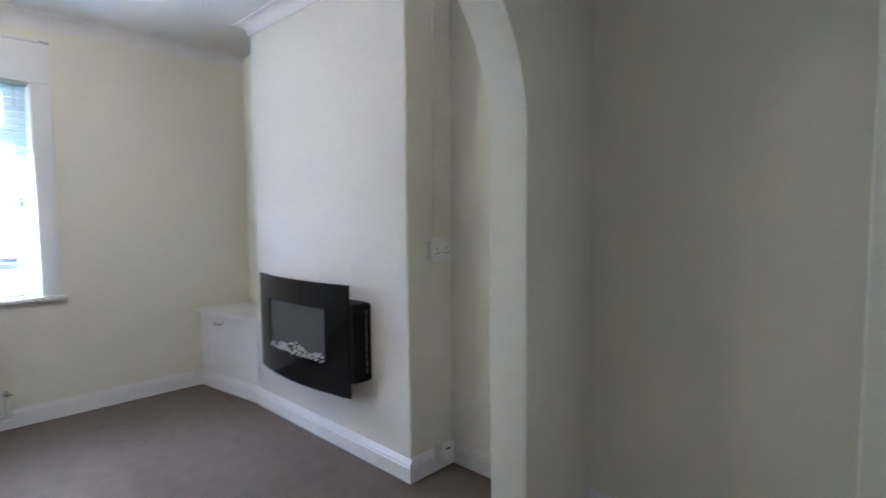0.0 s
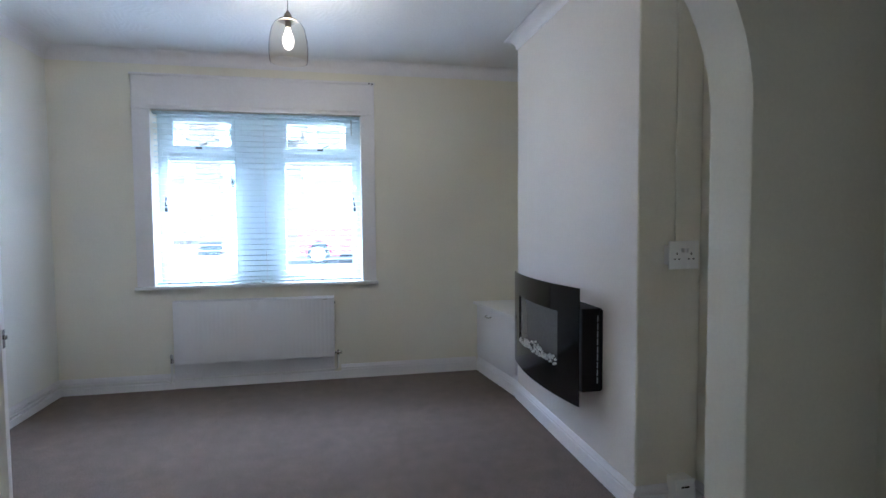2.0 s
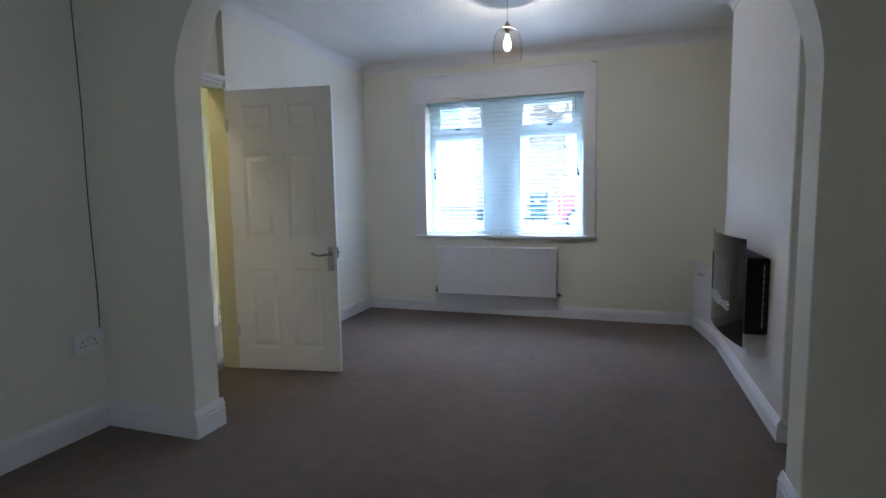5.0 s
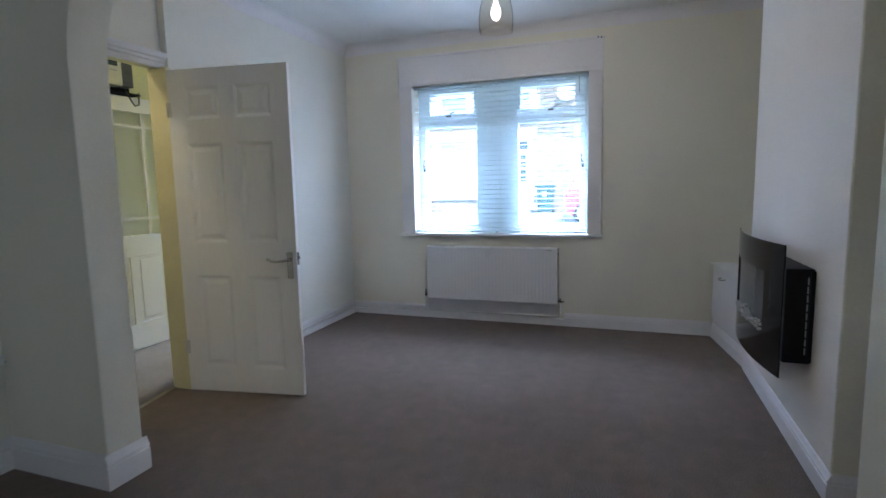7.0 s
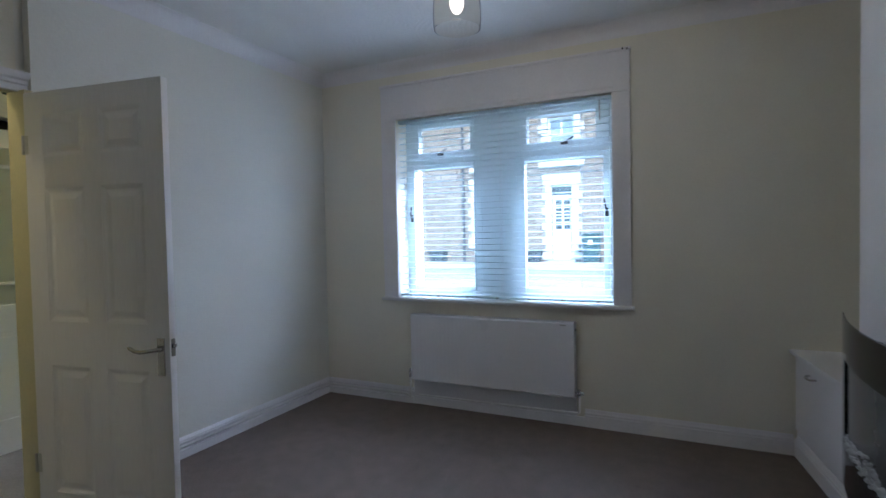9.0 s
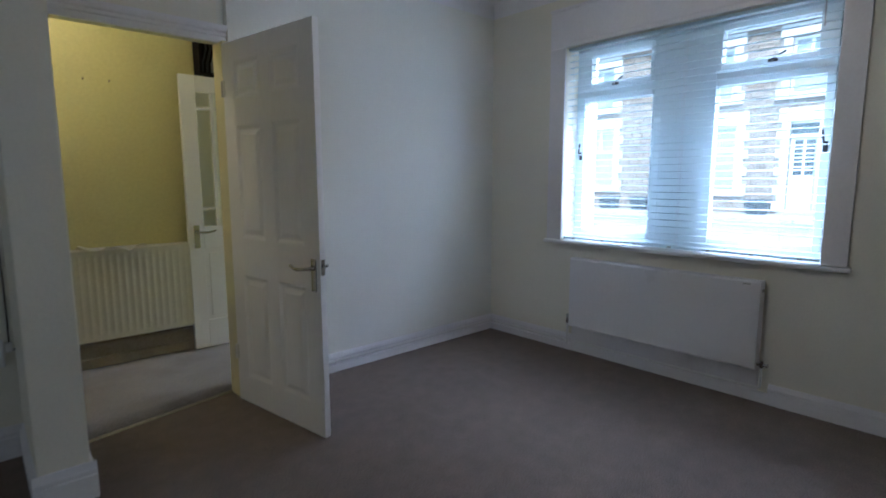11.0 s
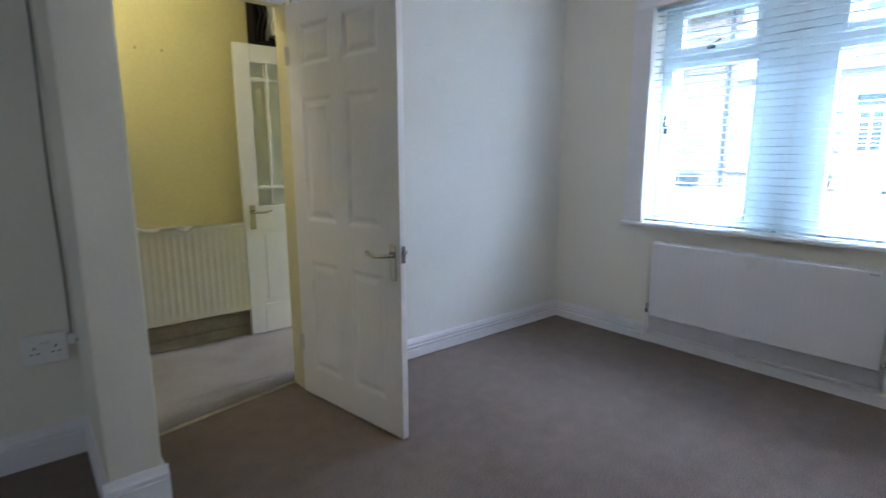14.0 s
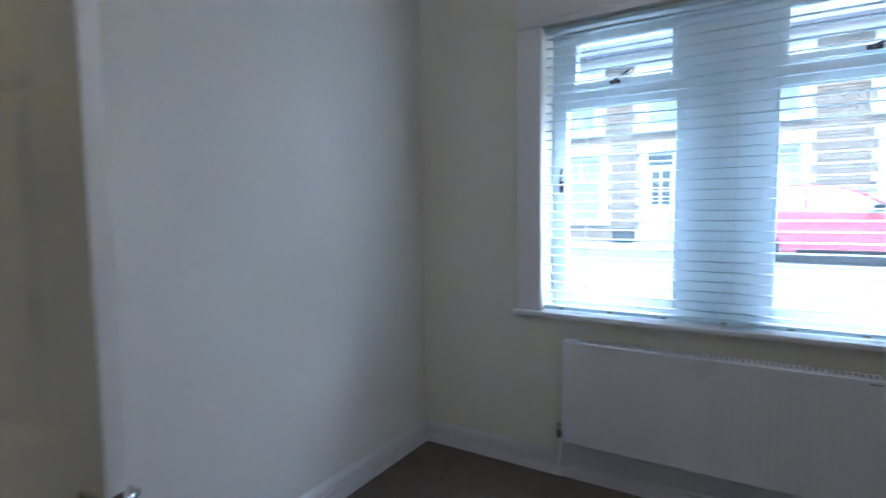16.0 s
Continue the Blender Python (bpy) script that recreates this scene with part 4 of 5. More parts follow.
def pendant_lamp(px, py, watts, label):
    root = thing("pendant_lamp", pose(px, py, CEILING), label, "lamp")
    bm = bmesh.new()
    lathe(bm, [(0.0, 0.0), (0.046, 0.0), (0.046, -0.006), (0.042, -0.02), (0.012, -0.028), (0.006, -0.034), (0.0, -0.034)], 32)
    part("ceiling_cup", bm, STEM, root, "dark metal ceiling cup", 40)
    bm = bmesh.new()
    sweep(bm, [(0, 0, -0.03), (0.001, 0, -0.11), (0, 0, -0.20)], 0.0028, 8)
    part("flex", bm, GREYCABLE, root)
    zt = -0.212
    bm = bmesh.new()
    lathe(bm, [(0.0, zt + 0.03), (0.008, zt + 0.03), (0.014, zt + 0.018), (0.020, zt + 0.012), (0.022, zt - 0.012), (0.050, zt - 0.016), (0.0515, zt - 0.022), (0.017, zt - 0.026), (0.0155, zt - 0.056), (0.0, zt - 0.056)], 32)
    part("lampholder", bm, STEM, root, "bronze metal lampholder and shade ring", 40)
    prof = [(0.0505, zt - 0.022), (0.070, zt - 0.032), (0.088, zt - 0.062), (0.098, zt - 0.11), (0.103, zt - 0.155), (0.103, zt - 0.20), (0.099, zt - 0.235)]
    inner = [(r - 0.003, z) for r, z in reversed(prof)]
    bm = bmesh.new()
    lathe(bm, prof + inner, 40, closed=True)
    sh = part("shade", bm, SHADE, root, "smoky amber blown glass shade", 60)
    sh.visible_shadow = False
    bm = bmesh.new()
    zb = zt - 0.055
    lathe(bm, [(0.0, zb - 0.118), (0.010, zb - 0.116), (0.021, zb - 0.106), (0.029, zb - 0.088), (0.031, zb - 0.068), (0.026, zb - 0.044), (0.016, zb - 0.020), (0.012, zb), (0.0, zb)], 24)
    bulb = part("bulb", bm, BULB, root, "glowing warm bulb", 60)
    bulb.visible_shadow = False
    ld = bpy.data.lights.new("lamp_light", "POINT")
    ld.energy, ld.color, ld.shadow_soft_size = watts, (1.0, 0.80, 0.54), 0.001
    lo = new("lamp_light", ld)
    lo.location = (px, py, CEILING + zt - 0.077)


pendant_lamp(LX, LYY, 0.95, "pendant lamp with smoky amber glass shade and lit bulb")


# ---- sockets, switches and cable ----
def double_socket(m, label, plug=False):
    root = thing("double_socket", m, label, "socket")
    boxpart("back_box", root, PLASTIC, (-0.073, 0.073, -0.030, 0.0, -0.043, 0.043), 0.004)
    face = boxpart("face_plate", root, PLASTIC, (-0.0735, 0.0735, -0.040, -0.030, -0.0622, 0.0622), 0.004)
    for c in (-0.035, 0.035):
        for dx, dz, sx, sz in ((0, 0.006, 0.003, 0.005), (-0.011, -0.017, 0.0045, 0.0025), (0.011, -0.017, 0.0045, 0.0025)):
            boxpart("pin_slot", face, DARKHOLE, (c + dx - sx, c + dx + sx, -0.0406, -0.0398, dz - sz, dz + sz))
        boxpart("rocker_switch", face, PLASTIC, (c * 0.28 - 0.006, c * 0.28 + 0.006, -0.0622, -0.0398, 0.012, 0.030), 0.0015)
    return root


double_socket(pose(CX1, 2.086, 1.160, 0, 0, 90), "white double wall socket on the chimney breast side")
bm = bmesh.new()
box(bm, CX1, CX1 + 0.010, 2.062, 2.080, 1.206, CEILING - 0.10, 0.003)
tagged(new("cable_trunking", finish("cable_trunking", bm, CREAM, 40)), "cream painted cable trunking above the socket", "cable trunking")
root = thing("connection_box", pose(CX1, 2.09, 0.055, 0, 0, 90), "small white surface connection box above the skirting", "connection box")
boxpart("back_box", root, PLASTIC, (-0.046, 0.046, -0.060, 0.0, 0, 0.105), 0.004)
cover = boxpart("cover", root, PLASTIC, (-0.048, 0.048, -0.068, -0.060, -0.001, 0.106), 0.003)
boxpart("slot", cover, DARKHOLE, (-0.018, 0.022, -0.0688, -0.0678, 0.066, 0.074), 0, "dark slot")

double_socket(pose(-1.002, DY, 0.502, 0, 0, 180), "white double wall socket with a small plug beside it")
root = thing("aerial_plug", pose(-1.092, DY, 0.520, 0, 0, 180), "small grey aerial outlet clip with black cable end", "cable outlet")
boxpart("body", root, PLASTIC, (-0.014, 0.014, -0.03, 0.0, -0.02, 0.022), 0.003)
boxpart("cable_nozzle", root, GREYCABLE, (0.014, 0.03, -0.02, -0.008, -0.018, -0.008), 0.002)
bm = bmesh.new()
pts = [(-1.095 - 0.003 * math.sin(i * 0.9), DY + 0.006, 0.505 + (CEILING - 0.12 - 0.505) * i / 14) for i in range(15)]
sweep(bm, [(-1.085, DY + 0.014, 0.506)] + pts, 0.0028, 6)
tagged(new("black_cable", finish("black_cable", bm, CABLE, 60)), "thin black cable clipped up the wall", "cable")
root = thing("light_switch", pose(AX0 - 0.004, DY, 1.58, 0, 0, 180), "white light switch beside the hall doorway", "light switch")
boxpart("plate", root, PLASTIC, (-0.0, 0.02, -0.035, 0.0, -0.043, 0.043), 0.003)


# ---- the hall ----
radiator(pose(-1.60, HY1, 0.245, 0, 0, 180), 1.10, 0.59, "cream white fluted hall radiator below peeling wall", flute=0.0016, pitch=0.042, valves=False, enamel=OLDENAMEL)
bm = bmesh.new()
rows = []
for i in range(15):
    x = -1.49 - 0.37 * i / 14
    curl = 0.010 + 0.008 * math.sin(i * 1.1) + (0.030 * (2 - i) / 2 if i < 2 else 0)
    rows.append([bm.verts.new((x + 0.012 * math.sin(j * 2.0 + i), HY1 + 0.02 + 0.105 * j / 4, 0.841 + curl * (j / 4) ** 1.5 - (0.012 * (1 + math.sin(i * 0.8)) if j == 4 else 0))) for j in range(5)])
for r0, r1 in zip(rows, rows[1:]):
    for j in range(4):
        bm.faces.new((r0[j], r0[j + 1], r1[j + 1], r1[j]))
bmesh.ops.solidify(bm, geom=bm.faces[:], thickness=0.003)
tagged(new("loose_card", finish("loose_card", bm, PAPER, 50)), "curled pale card lying on the hall radiator", "card")


def glazed_door():
    """A white half-glazed hall door, folded back along the wall."""
    w, h, t = 0.762, 1.905, 0.018
    root = thing("door_2", pose(-2.890, HY1 + 0.085, HALLZ + 0.008, 0, 0, 0), "white half glazed hall door, open against the wall", "door", "", "structure")
    g0, g1, gz0, gz1 = 0.10, 0.662, 0.875, 1.795
    bm = bmesh.new()
    for d in ((0, g0, -t, t, 0, h), (g1, w, -t, t, 0, h), (g0, g1, -t, t, 0, 0.20), (g0, g1, -t, t, 0.715, gz0), (g0, g1, -t, t, gz1, h), (0.352, 0.41, -t, t, 0.20, 0.715)):
        box(bm, *d, bevel=0.003)
    part("stiles_and_rails", bm, GLOSS, root, "", 40)
    for a, b in ((g0, 0.352), (0.41, g1)):
        bm = bmesh.new()
        box(bm, a, b, -0.007, 0.007, 0.20, 0.715)
        box(bm, a + 0.03, b - 0.03, -0.012, 0.012, 0.23, 0.685, 0.004)
        part("panel", bm, GLOSS, root, "", 40)
    xs = [g0, 0.205, 0.557, g1]
    zs = [gz0, 1.0, 1.690, gz1]
    for x in xs[1:3]:
        boxpart("glazing_bar", root, GLOSS, (x - 0.011, x + 0.011, -0.014, 0.014, gz0, gz1), 0.003)
    for z in zs[1:3]:
        boxpart("glazing_bar", root, GLOSS, (g0, g1, -0.0135, 0.0135, z - 0.011, z + 0.011), 0.003)
    for a, b in zip(xs, xs[1:]):
        for c, d in zip(zs, zs[1:]):
            boxpart("pane", root, OBSCURE, (a, b, -0.002, 0.002, c, d), 0, "obscured glass pane")
    # lever on its free stile
    hx, hz = w - 0.052, 0.84
    bm = bmesh.new()
    box(bm, hx - 0.02, hx + 0.02, t, t + 0.007, hz - 0.115, hz + 0.045, 0.003)
    pl = part("backplate", bm, CHROME, root, "satin chrome backplate", 40)
    bm = bmesh.new()
    sweep(bm, [(hx, t + 0.006, hz), (hx, t + 0.035, hz), (hx - 0.01, t + 0.045, hz), (hx - 0.06, t + 0.05, hz - 0.005), (hx - 0.115, t + 0.05, hz + 0.006)], [0.012, 0.009, 0.009, 0.008, 0.006], 10)
    part("lever", bm, CHROME, pl, "", 60)


glazed_door()

# meter shelf above the hall door
root = thing("electricity_meter", pose(-2.52, HY1, 1.985), "old electricity meter on a dark board above the hall door", "electricity meter")
boxpart("backboard", root, METERBOARD, (-0.15, 0.26, 0.0, 0.02, 0.0, 0.36), 0.003, "black meter backboard")
boxpart("side_board", root, METERBOARD, (0.245, 0.262, 0.02, 0.13, 0.0, 0.36), 0.002)
boxpart("shelf", root, METERBOARD, (-0.15, 0.245, 0.02, 0.13, 0.0, 0.014), 0.002)
case = boxpart("meter_case", root, METERWHITE, (-0.020, 0.135, 0.02, 0.12, 0.055, 0.30), 0.01, "cream meter casing")
boxpart("dial_window", case, DARKPANE, (0.015, 0.105, 0.1195, 0.122, 0.19, 0.225), 0.001, "dark dial window")
boxpart("print_bar", case, GREYCABLE, (0.02, 0.08, 0.1198, 0.1215, 0.155, 0.163), 0, "grey line of print")
boxpart("fuse_block", root, FUSEGREY, (-0.125, -0.026, 0.02, 0.10, 0.06, 0.23), 0.008, "grey fuse block")
for i, (x, r) in enumerate(((0.15, 0.011), (0.185, 0.008), (0.215, 0.006))):
    bm = bmesh.new()
    sweep(bm, [(x, 0.05, 0.36), (x + 0.01, 0.08, 0.28), (x - 0.012, 0.10, 0.18), (x + 0.006, 0.07, 0.08), (x, 0.05, 0.012)], r, 8)
    part("meter_cable", bm, GREYCABLE if i == 0 else CABLE, root, "dull cable loop", 60)
bm = bmesh.new()
sweep(bm, [(-0.02, 0.14, 0.02), (-0.03, 0.165, -0.04), (-0.06, 0.17, -0.085), (-0.10, 0.165, -0.07), (-0.115, 0.15, 0.02)], 0.005, 8)
part("meter_cable", bm, CABLE, root, "black hanging cable loop", 60)
for x in (-1.605, -1.745):
    bm = bmesh.new()
    sweep(bm, [(x, HY1, 1.885), (x, HY1 + 0.02, 1.880), (x, HY1 + 0.026, 1.89)], 0.003, 6)
    sweep(bm, [(x, HY1 + 0.001, 1.882), (x, HY1 + 0.003, 1.897)], 0.004, 6)
    tagged(new("coat_hook", finish("coat_hook", bm, BRASS, 60)), "small dull brass screw hook in the hall wall", "hook", "hall wall hooks")
# ceiling lamp of the hall
root = thing("hall_lamp", pose(-1.12, -1.92, 2.60), "plain hall ceiling lamp with a lit bulb", "lamp")
bm = bmesh.new()
lathe(bm, [(0.0, 0.0), (0.045, 0.0), (0.04, -0.02), (0.02, -0.03), (0.018, -0.07), (0.0, -0.07)], 24)
part("lampholder", bm, PLASTIC, root, "white lampholder", 40)
bm = bmesh.new()
lathe(bm, [(0.0, -0.17), (0.02, -0.165), (0.03, -0.14), (0.026, -0.11), (0.013, -0.075), (0.0, -0.07)], 20)
b = part("bulb", bm, BULB, root, "glowing warm bulb", 60)
b.visible_shadow = False
ld = bpy.data.lights.new("hall_light", "POINT")
ld.energy, ld.color, ld.shadow_soft_size = 1.55, (1.0, 0.75, 0.41), 0.09
lo = new("hall_light", ld)
lo.location = (-1.12, -1.92, 2.46)


# ---- the street ----
GZ, PZ, KX, HX = 0.22, 0.34, -15.4, -17.0      # road level, far pavement level, kerb line, house fronts
bm = bmesh.new()
box(bm, -400, FX - 0.42, -400, 400, GZ - 0.4, GZ)
structure("ground", bm, TARMAC, "pale grey tarmac street reaching into the distance", "ground")
bm = bmesh.new()
box(bm, HX - 0.1, KX - 0.13, -40, 40, GZ, PZ)
structure("pavement", bm, PAVING, "pale concrete pavement along the terrace", "pavement")
bm = bmesh.new()
box(bm, -0.06, 0.06, -0.445, 0.445, 0, PZ - GZ + 0.005, 0.015)
kerb_me = finish("kerb_stone", bm, KERB, 40)
kerb = thing("kerb", pose(KX - 0.065, 0, GZ), "granite kerb stones along the far pavement", "kerb", "", "structure")
for i in range(36):
    part("kerb_stone", kerb_me, None, kerb).matrix_local = pose(0, -16 + i * 0.9, random.uniform(-0.006, 0.004))

quoin_meshes = {}


def quoin_mesh(w, h):
    key = (round(w, 2), round(h, 2))
    if key not in quoin_meshes:
        bm = bmesh.new()
        box(bm, 0, 0.075, 0, w, 0.006, h - 0.006, 0.012, 1)
        quoin_meshes[key] = finish("quoin", bm, QUOIN)
    return quoin_meshes[key]


def dressed_opening(house, y0, y1, z0, z1, inner, kind):
    """A pale stone surround with toothed quoins round a window or door."""
    i0, i1, iz0, iz1 = inner
    hgt = 0.245
    n = int(round((z1 - 0.32 - z0) / hgt))
    hgt = (z1 - 0.32 - z0) / n
    for s in (0, 1):
        for k in range(n):
            long = (k % 2 == 0)
            if s == 0:
                a = y0 if long else y0 + 0.11
                q = part("quoin", quoin_mesh(i0 - a, hgt), None, house)
                q.matrix_local = pose(HX, a, z0 + k * hgt)
            else:
                b = y1 if long else y1 - 0.11
                q = part("quoin", quoin_mesh(b - i1, hgt), None, house)
                q.matrix_local = pose(HX, i1, z0 + k * hgt)
    # flat arch of three stones
    for a, b in ((y0 + 0.03, i0 + 0.25), (i0 + 0.25, i1 - 0.25), (i1 - 0.25, y1 - 0.03)):
        part("lintel_stone", quoin_mesh(b - a, 0.34), None, house).matrix_local = pose(HX, a, z1 - 0.32)
    if kind == "window":
        boxpart("sill", house, QUOIN, (HX - 0.02, HX + 0.13, y0 + 0.02, y1 - 0.02, z0 - 0.10, z0 - 0.002), 0.012, "pale stone sill")


def house_window(house, y0, y1, z0, z1, bar=0.62):
    x = HX - 0.10
    win = boxpart("window", house, CURTAIN, (x - 0.14, x - 0.10, y0, y1, z0, z1), 0, "white sash window with net curtain")
    bm = bmesh.new()
    for d in ((y0, y0 + 0.07, z0, z1), (y1 - 0.07, y1, z0, z1), (y0 + 0.07, y1 - 0.07, z0, z0 + 0.08), (y0 + 0.07, y1 - 0.07, z1 - 0.07, z1)):
        box(bm, x, x + 0.06, d[0], d[1], d[2], d[3], 0.006, 1)
    zb = z0 + (z1 - z0) * bar
    box(bm, x, x + 0.055, y0 + 0.07, y1 - 0.07, zb - 0.035, zb + 0.035, 0.006, 1)
    ym = (y0 + y1) / 2
    box(bm, x, x + 0.05, ym - 0.03, ym + 0.03, zb + 0.035, z1 - 0.07, 0.006, 1)
    part("frame", bm, OUTDOORW, win)
    for a, b, c, d in ((y0 + 0.07, y1 - 0.07, z0 + 0.08, zb - 0.035), (y0 + 0.07, ym - 0.03, zb + 0.035, z1 - 0.07), (ym + 0.03, y1 - 0.07, zb + 0.035, z1 - 0.07)):
        boxpart("pane", win, PANE, (x + 0.02, x + 0.026, a, b, c, d), 0, "clear pane")


def house_door(house, y0, y1, z0, z1):
    x = HX - 0.12
    d = boxpart("door", house, OUTDOORW, (x - 0.05, x, y0, y1, z0, z1 - 0.42), 0.004, "white front door with small glass panes")
    bm = bmesh.new()
    box(bm, x, x + 0.06, y0 - 0.07, y0, z0, z1, 0.006, 1)
    box(bm, x, x + 0.06, y1, y1 + 0.07, z0, z1, 0.006, 1)
    box(bm, x, x + 0.06, y0, y1, z1 - 0.42, z1 - 0.33, 0.006, 1)
    box(bm, x, x + 0.06, y0, y1, z1 - 0.06, z1, 0.006, 1)
    part("frame", bm, OUTDOORW, d)
    boxpart("fanlight", d, DARKPANE, (x - 0.03, x - 0.02, y0, y1, z1 - 0.33, z1 - 0.06), 0, "dark glass fanlight")
    w = (y1 - y0)
    for c in (0.30, 0.70):
        yc = y0 + w * c
        for k in range(4):
            zc = z0 + 0.95 + k * 0.235
            boxpart("door_pane", d, DARKPANE, (x + 0.001, x + 0.008, yc - 0.10, yc + 0.10, zc, zc + 0.205), 0.004, "dark small door pane", 1)
    for c in (0.28, 0.72):
        yc = y0 + w * c
        boxpart("door_panel", d, OUTDOORW, (x + 0.001, x + 0.012, yc - 0.13, yc + 0.13, z0 + 0.16, z0 + 0.75), 0.008, "", 1)
    bm = bmesh.new()
    sweep(bm, [(x, y1 - 0.09, z0 + 0.98), (x + 0.05, y1 - 0.09, z0 + 0.98), (x + 0.05, y1 - 0.19, z0 + 0.975)], 0.011, 8)
    part("door_handle", bm, CHROME, d, "silver lever handle", 60)
    boxpart("step", d, PAVING, (HX - 0.1, HX + 0.22, y0 - 0.12, y1 + 0.12, PZ - 0.01, z0 - 0.005), 0.015, "low stone doorstep")


def rubble(house, y0, y1, z0, z1, holes, rnd):
    """Coursed rubble stones, each with its own size and face, left out where openings are."""
    verts, faces = [], []
    z = z0
    while z < z1:
        h = rnd.uniform(0.045, 0.095)
        y = y0 + rnd.uniform(-0.2, 0)
        while y < y1:
            w = rnd.uniform(0.13, 0.40)
            a, b = max(y, y0) + 0.007, min(y + w, y1) - 0.007
            c, d = z + 0.004, min(z + h, z1) - 0.004
            y += w
            if b - a < 0.03 or d - c < 0.02:
                continue
            spans = [(a, b)]
            for ha, hb, hc, hd in holes:
                if d > hc and c < hd:
                    nxt = []
                    for s0, s1 in spans:
                        if s1 <= ha or s0 >= hb:
                            nxt.append((s0, s1))
                        else:
                            if ha - s0 > 0.04:
                                nxt.append((s0, ha - 0.006))
                            if s1 - hb > 0.04:
                                nxt.append((hb + 0.006, s1))
                    spans = nxt
            for s0, s1 in spans:
                k = len(verts)
                out = rnd.uniform(0.012, 0.045)
                j = [rnd.uniform(0, 0.008) for _ in range(8)]
                verts += [(HX, s0, c), (HX, s1, c), (HX, s1, d), (HX, s0, d),
                          (HX + out, s0 + j[0] + 0.006, c + j[1]), (HX + out * rnd.uniform(0.7, 1.1), s1 - j[2] - 0.006, c + j[3]),
                          (HX + out * rnd.uniform(0.7, 1.1), s1 - j[4] - 0.006, d - j[5]), (HX + out, s0 + j[6] + 0.006, d - j[7])]
                faces += [(k + 4, k + 5, k + 6, k + 7), (k, k + 1, k + 5, k + 4), (k + 1, k + 2, k + 6, k + 5), (k + 2, k + 3, k + 7, k + 6), (k + 3, k, k + 4, k + 7)]
        z += h
    me = bpy.data.meshes.new("rubble_stones")
    me.from_pydata(verts, [], faces)
    me.materials.append(STONE)
    return tagged(part("rubble_stones", me, None, house, "coursed grey brown rubble stones"), kind="stuff")


def terraced_house(ya, yb, openings, seed, label):
    """openings: (kind, y0, y1, z0, z1) outer edges of each dressed surround."""
    rnd = random.Random(seed)
    eave = 5.45
    house = thing("terraced_house", Matrix.Identity(4), label, "house", "terrace across the street")
    holes = [(y0, y1, z0 - (0.1 if k == "window" else 0), z1) for k, y0, y1, z0, z1 in openings]
    inners = []
    for k, y0, y1, z0, z1 in openings:
        inners.append((y0 + 0.30, y1 - 0.30, z0, z1 - 0.32))
    # wall backing, pierced by the openings
    ys = sorted({ya, yb} | {v for i in inners for v in i[:2]})
    bm = bmesh.new()
    for a, b in zip(ys, ys[1:]):
        mid = (a + b) / 2
        zc = PZ - 0.2
        for i0, i1, z0, z1 in sorted((i for i in inners if i[0] <= mid <= i[1]), key=lambda q: q[2]):
            if z0 > zc:
                box(bm, HX - 0.35, HX, a, b, zc, z0)
            zc = z1
        box(bm, HX - 0.35, HX, a, b, zc, eave)
    part("wall", bm, MORTAR, house, "mortared rubble wall")
    rubble(house, ya, yb, PZ, eave, holes, rnd)
    for (k, y0, y1, z0, z1), inn in zip(openings, inners):
        dressed_opening(house, y0, y1, z0, z1, inn, k)
        if k == "window":
            house_window(house, *inn)
        else:
            house_door(house, inn[0] + 0.0, inn[1] - 0.0, inn[2], inn[3])
    bm = bmesh.new()
    v = [bm.verts.new(c) for c in ((HX + 0.28, ya, eave), (HX + 0.28, yb, eave), (HX - 4.2, yb, eave + 2.6), (HX - 4.2, ya, eave + 2.6),
                                   (HX + 0.28, ya, eave + 0.1), (HX + 0.28, yb, eave + 0.1), (HX - 4.2, yb, eave + 2.72), (HX - 4.2, ya, eave + 2.72))]
    for q in ((0, 1, 2, 3), (4, 7, 6, 5), (0, 4, 5, 1), (1, 5, 6, 2), (2, 6, 7, 3), (3, 7, 4, 0)):
        bm.faces.new([v[i] for i in q])
    roof = part("roof", bm, SLATE, house, "blue grey slate roof")
    bm = bmesh.new()
    sweep(bm, [(HX + 0.33, ya, eave - 0.02), (HX + 0.33, yb, eave - 0.02)], 0.055, 8)
    part("gutter", bm, PIPEDARK, roof, "dark gutter", 60)
    boxpart("fascia", roof, OUTDOORW, (HX + 0.02, HX + 0.06, ya, yb, eave - 0.22, eave - 0.001), 0, "white fascia board")
    boxpart("back_wall", house, MORTAR, (HX - 4.3, HX - 4.15, ya, yb, PZ - 0.2, eave + 2.6))
    return house


ZT, ZW, ZD, U0, U1 = 3.08, 0.90, 0.42, 3.42, 5.18
terraced_house(-12.6, -10.0, [("door", -11.9, -10.62, ZD, ZT), ("window", -11.95, -10.55, U0, U1)], 1, "stone terraced house with pale dressed openings")
terraced_house(-10.0, -5.72, [("window", -9.05, -7.35, ZW + 0.1, ZT + 0.15), ("window", -9.0, -7.42, U0 + 0.1, U1)], 2, "stone terraced house with pale quoins and a wide window")
terraced_house(-5.72, -1.12, [("window", -5.46, -3.62, ZW, ZT), ("door", -2.95, -1.72, ZD, ZT), ("window", -5.40, -3.80, U0, U1), ("window", -3.05, -1.62, U0, U1)], 3, "stone terraced house with a white front door")
terraced_house(-1.12, 3.6, [("window", -0.56, 1.10, ZW, ZT), ("door", 2.12, 3.36, ZD, ZT), ("window", -0.42, 1.05, U0, U1), ("window", 2.05, 3.40, U0, U1)], 4, "stone terraced house behind the red car")
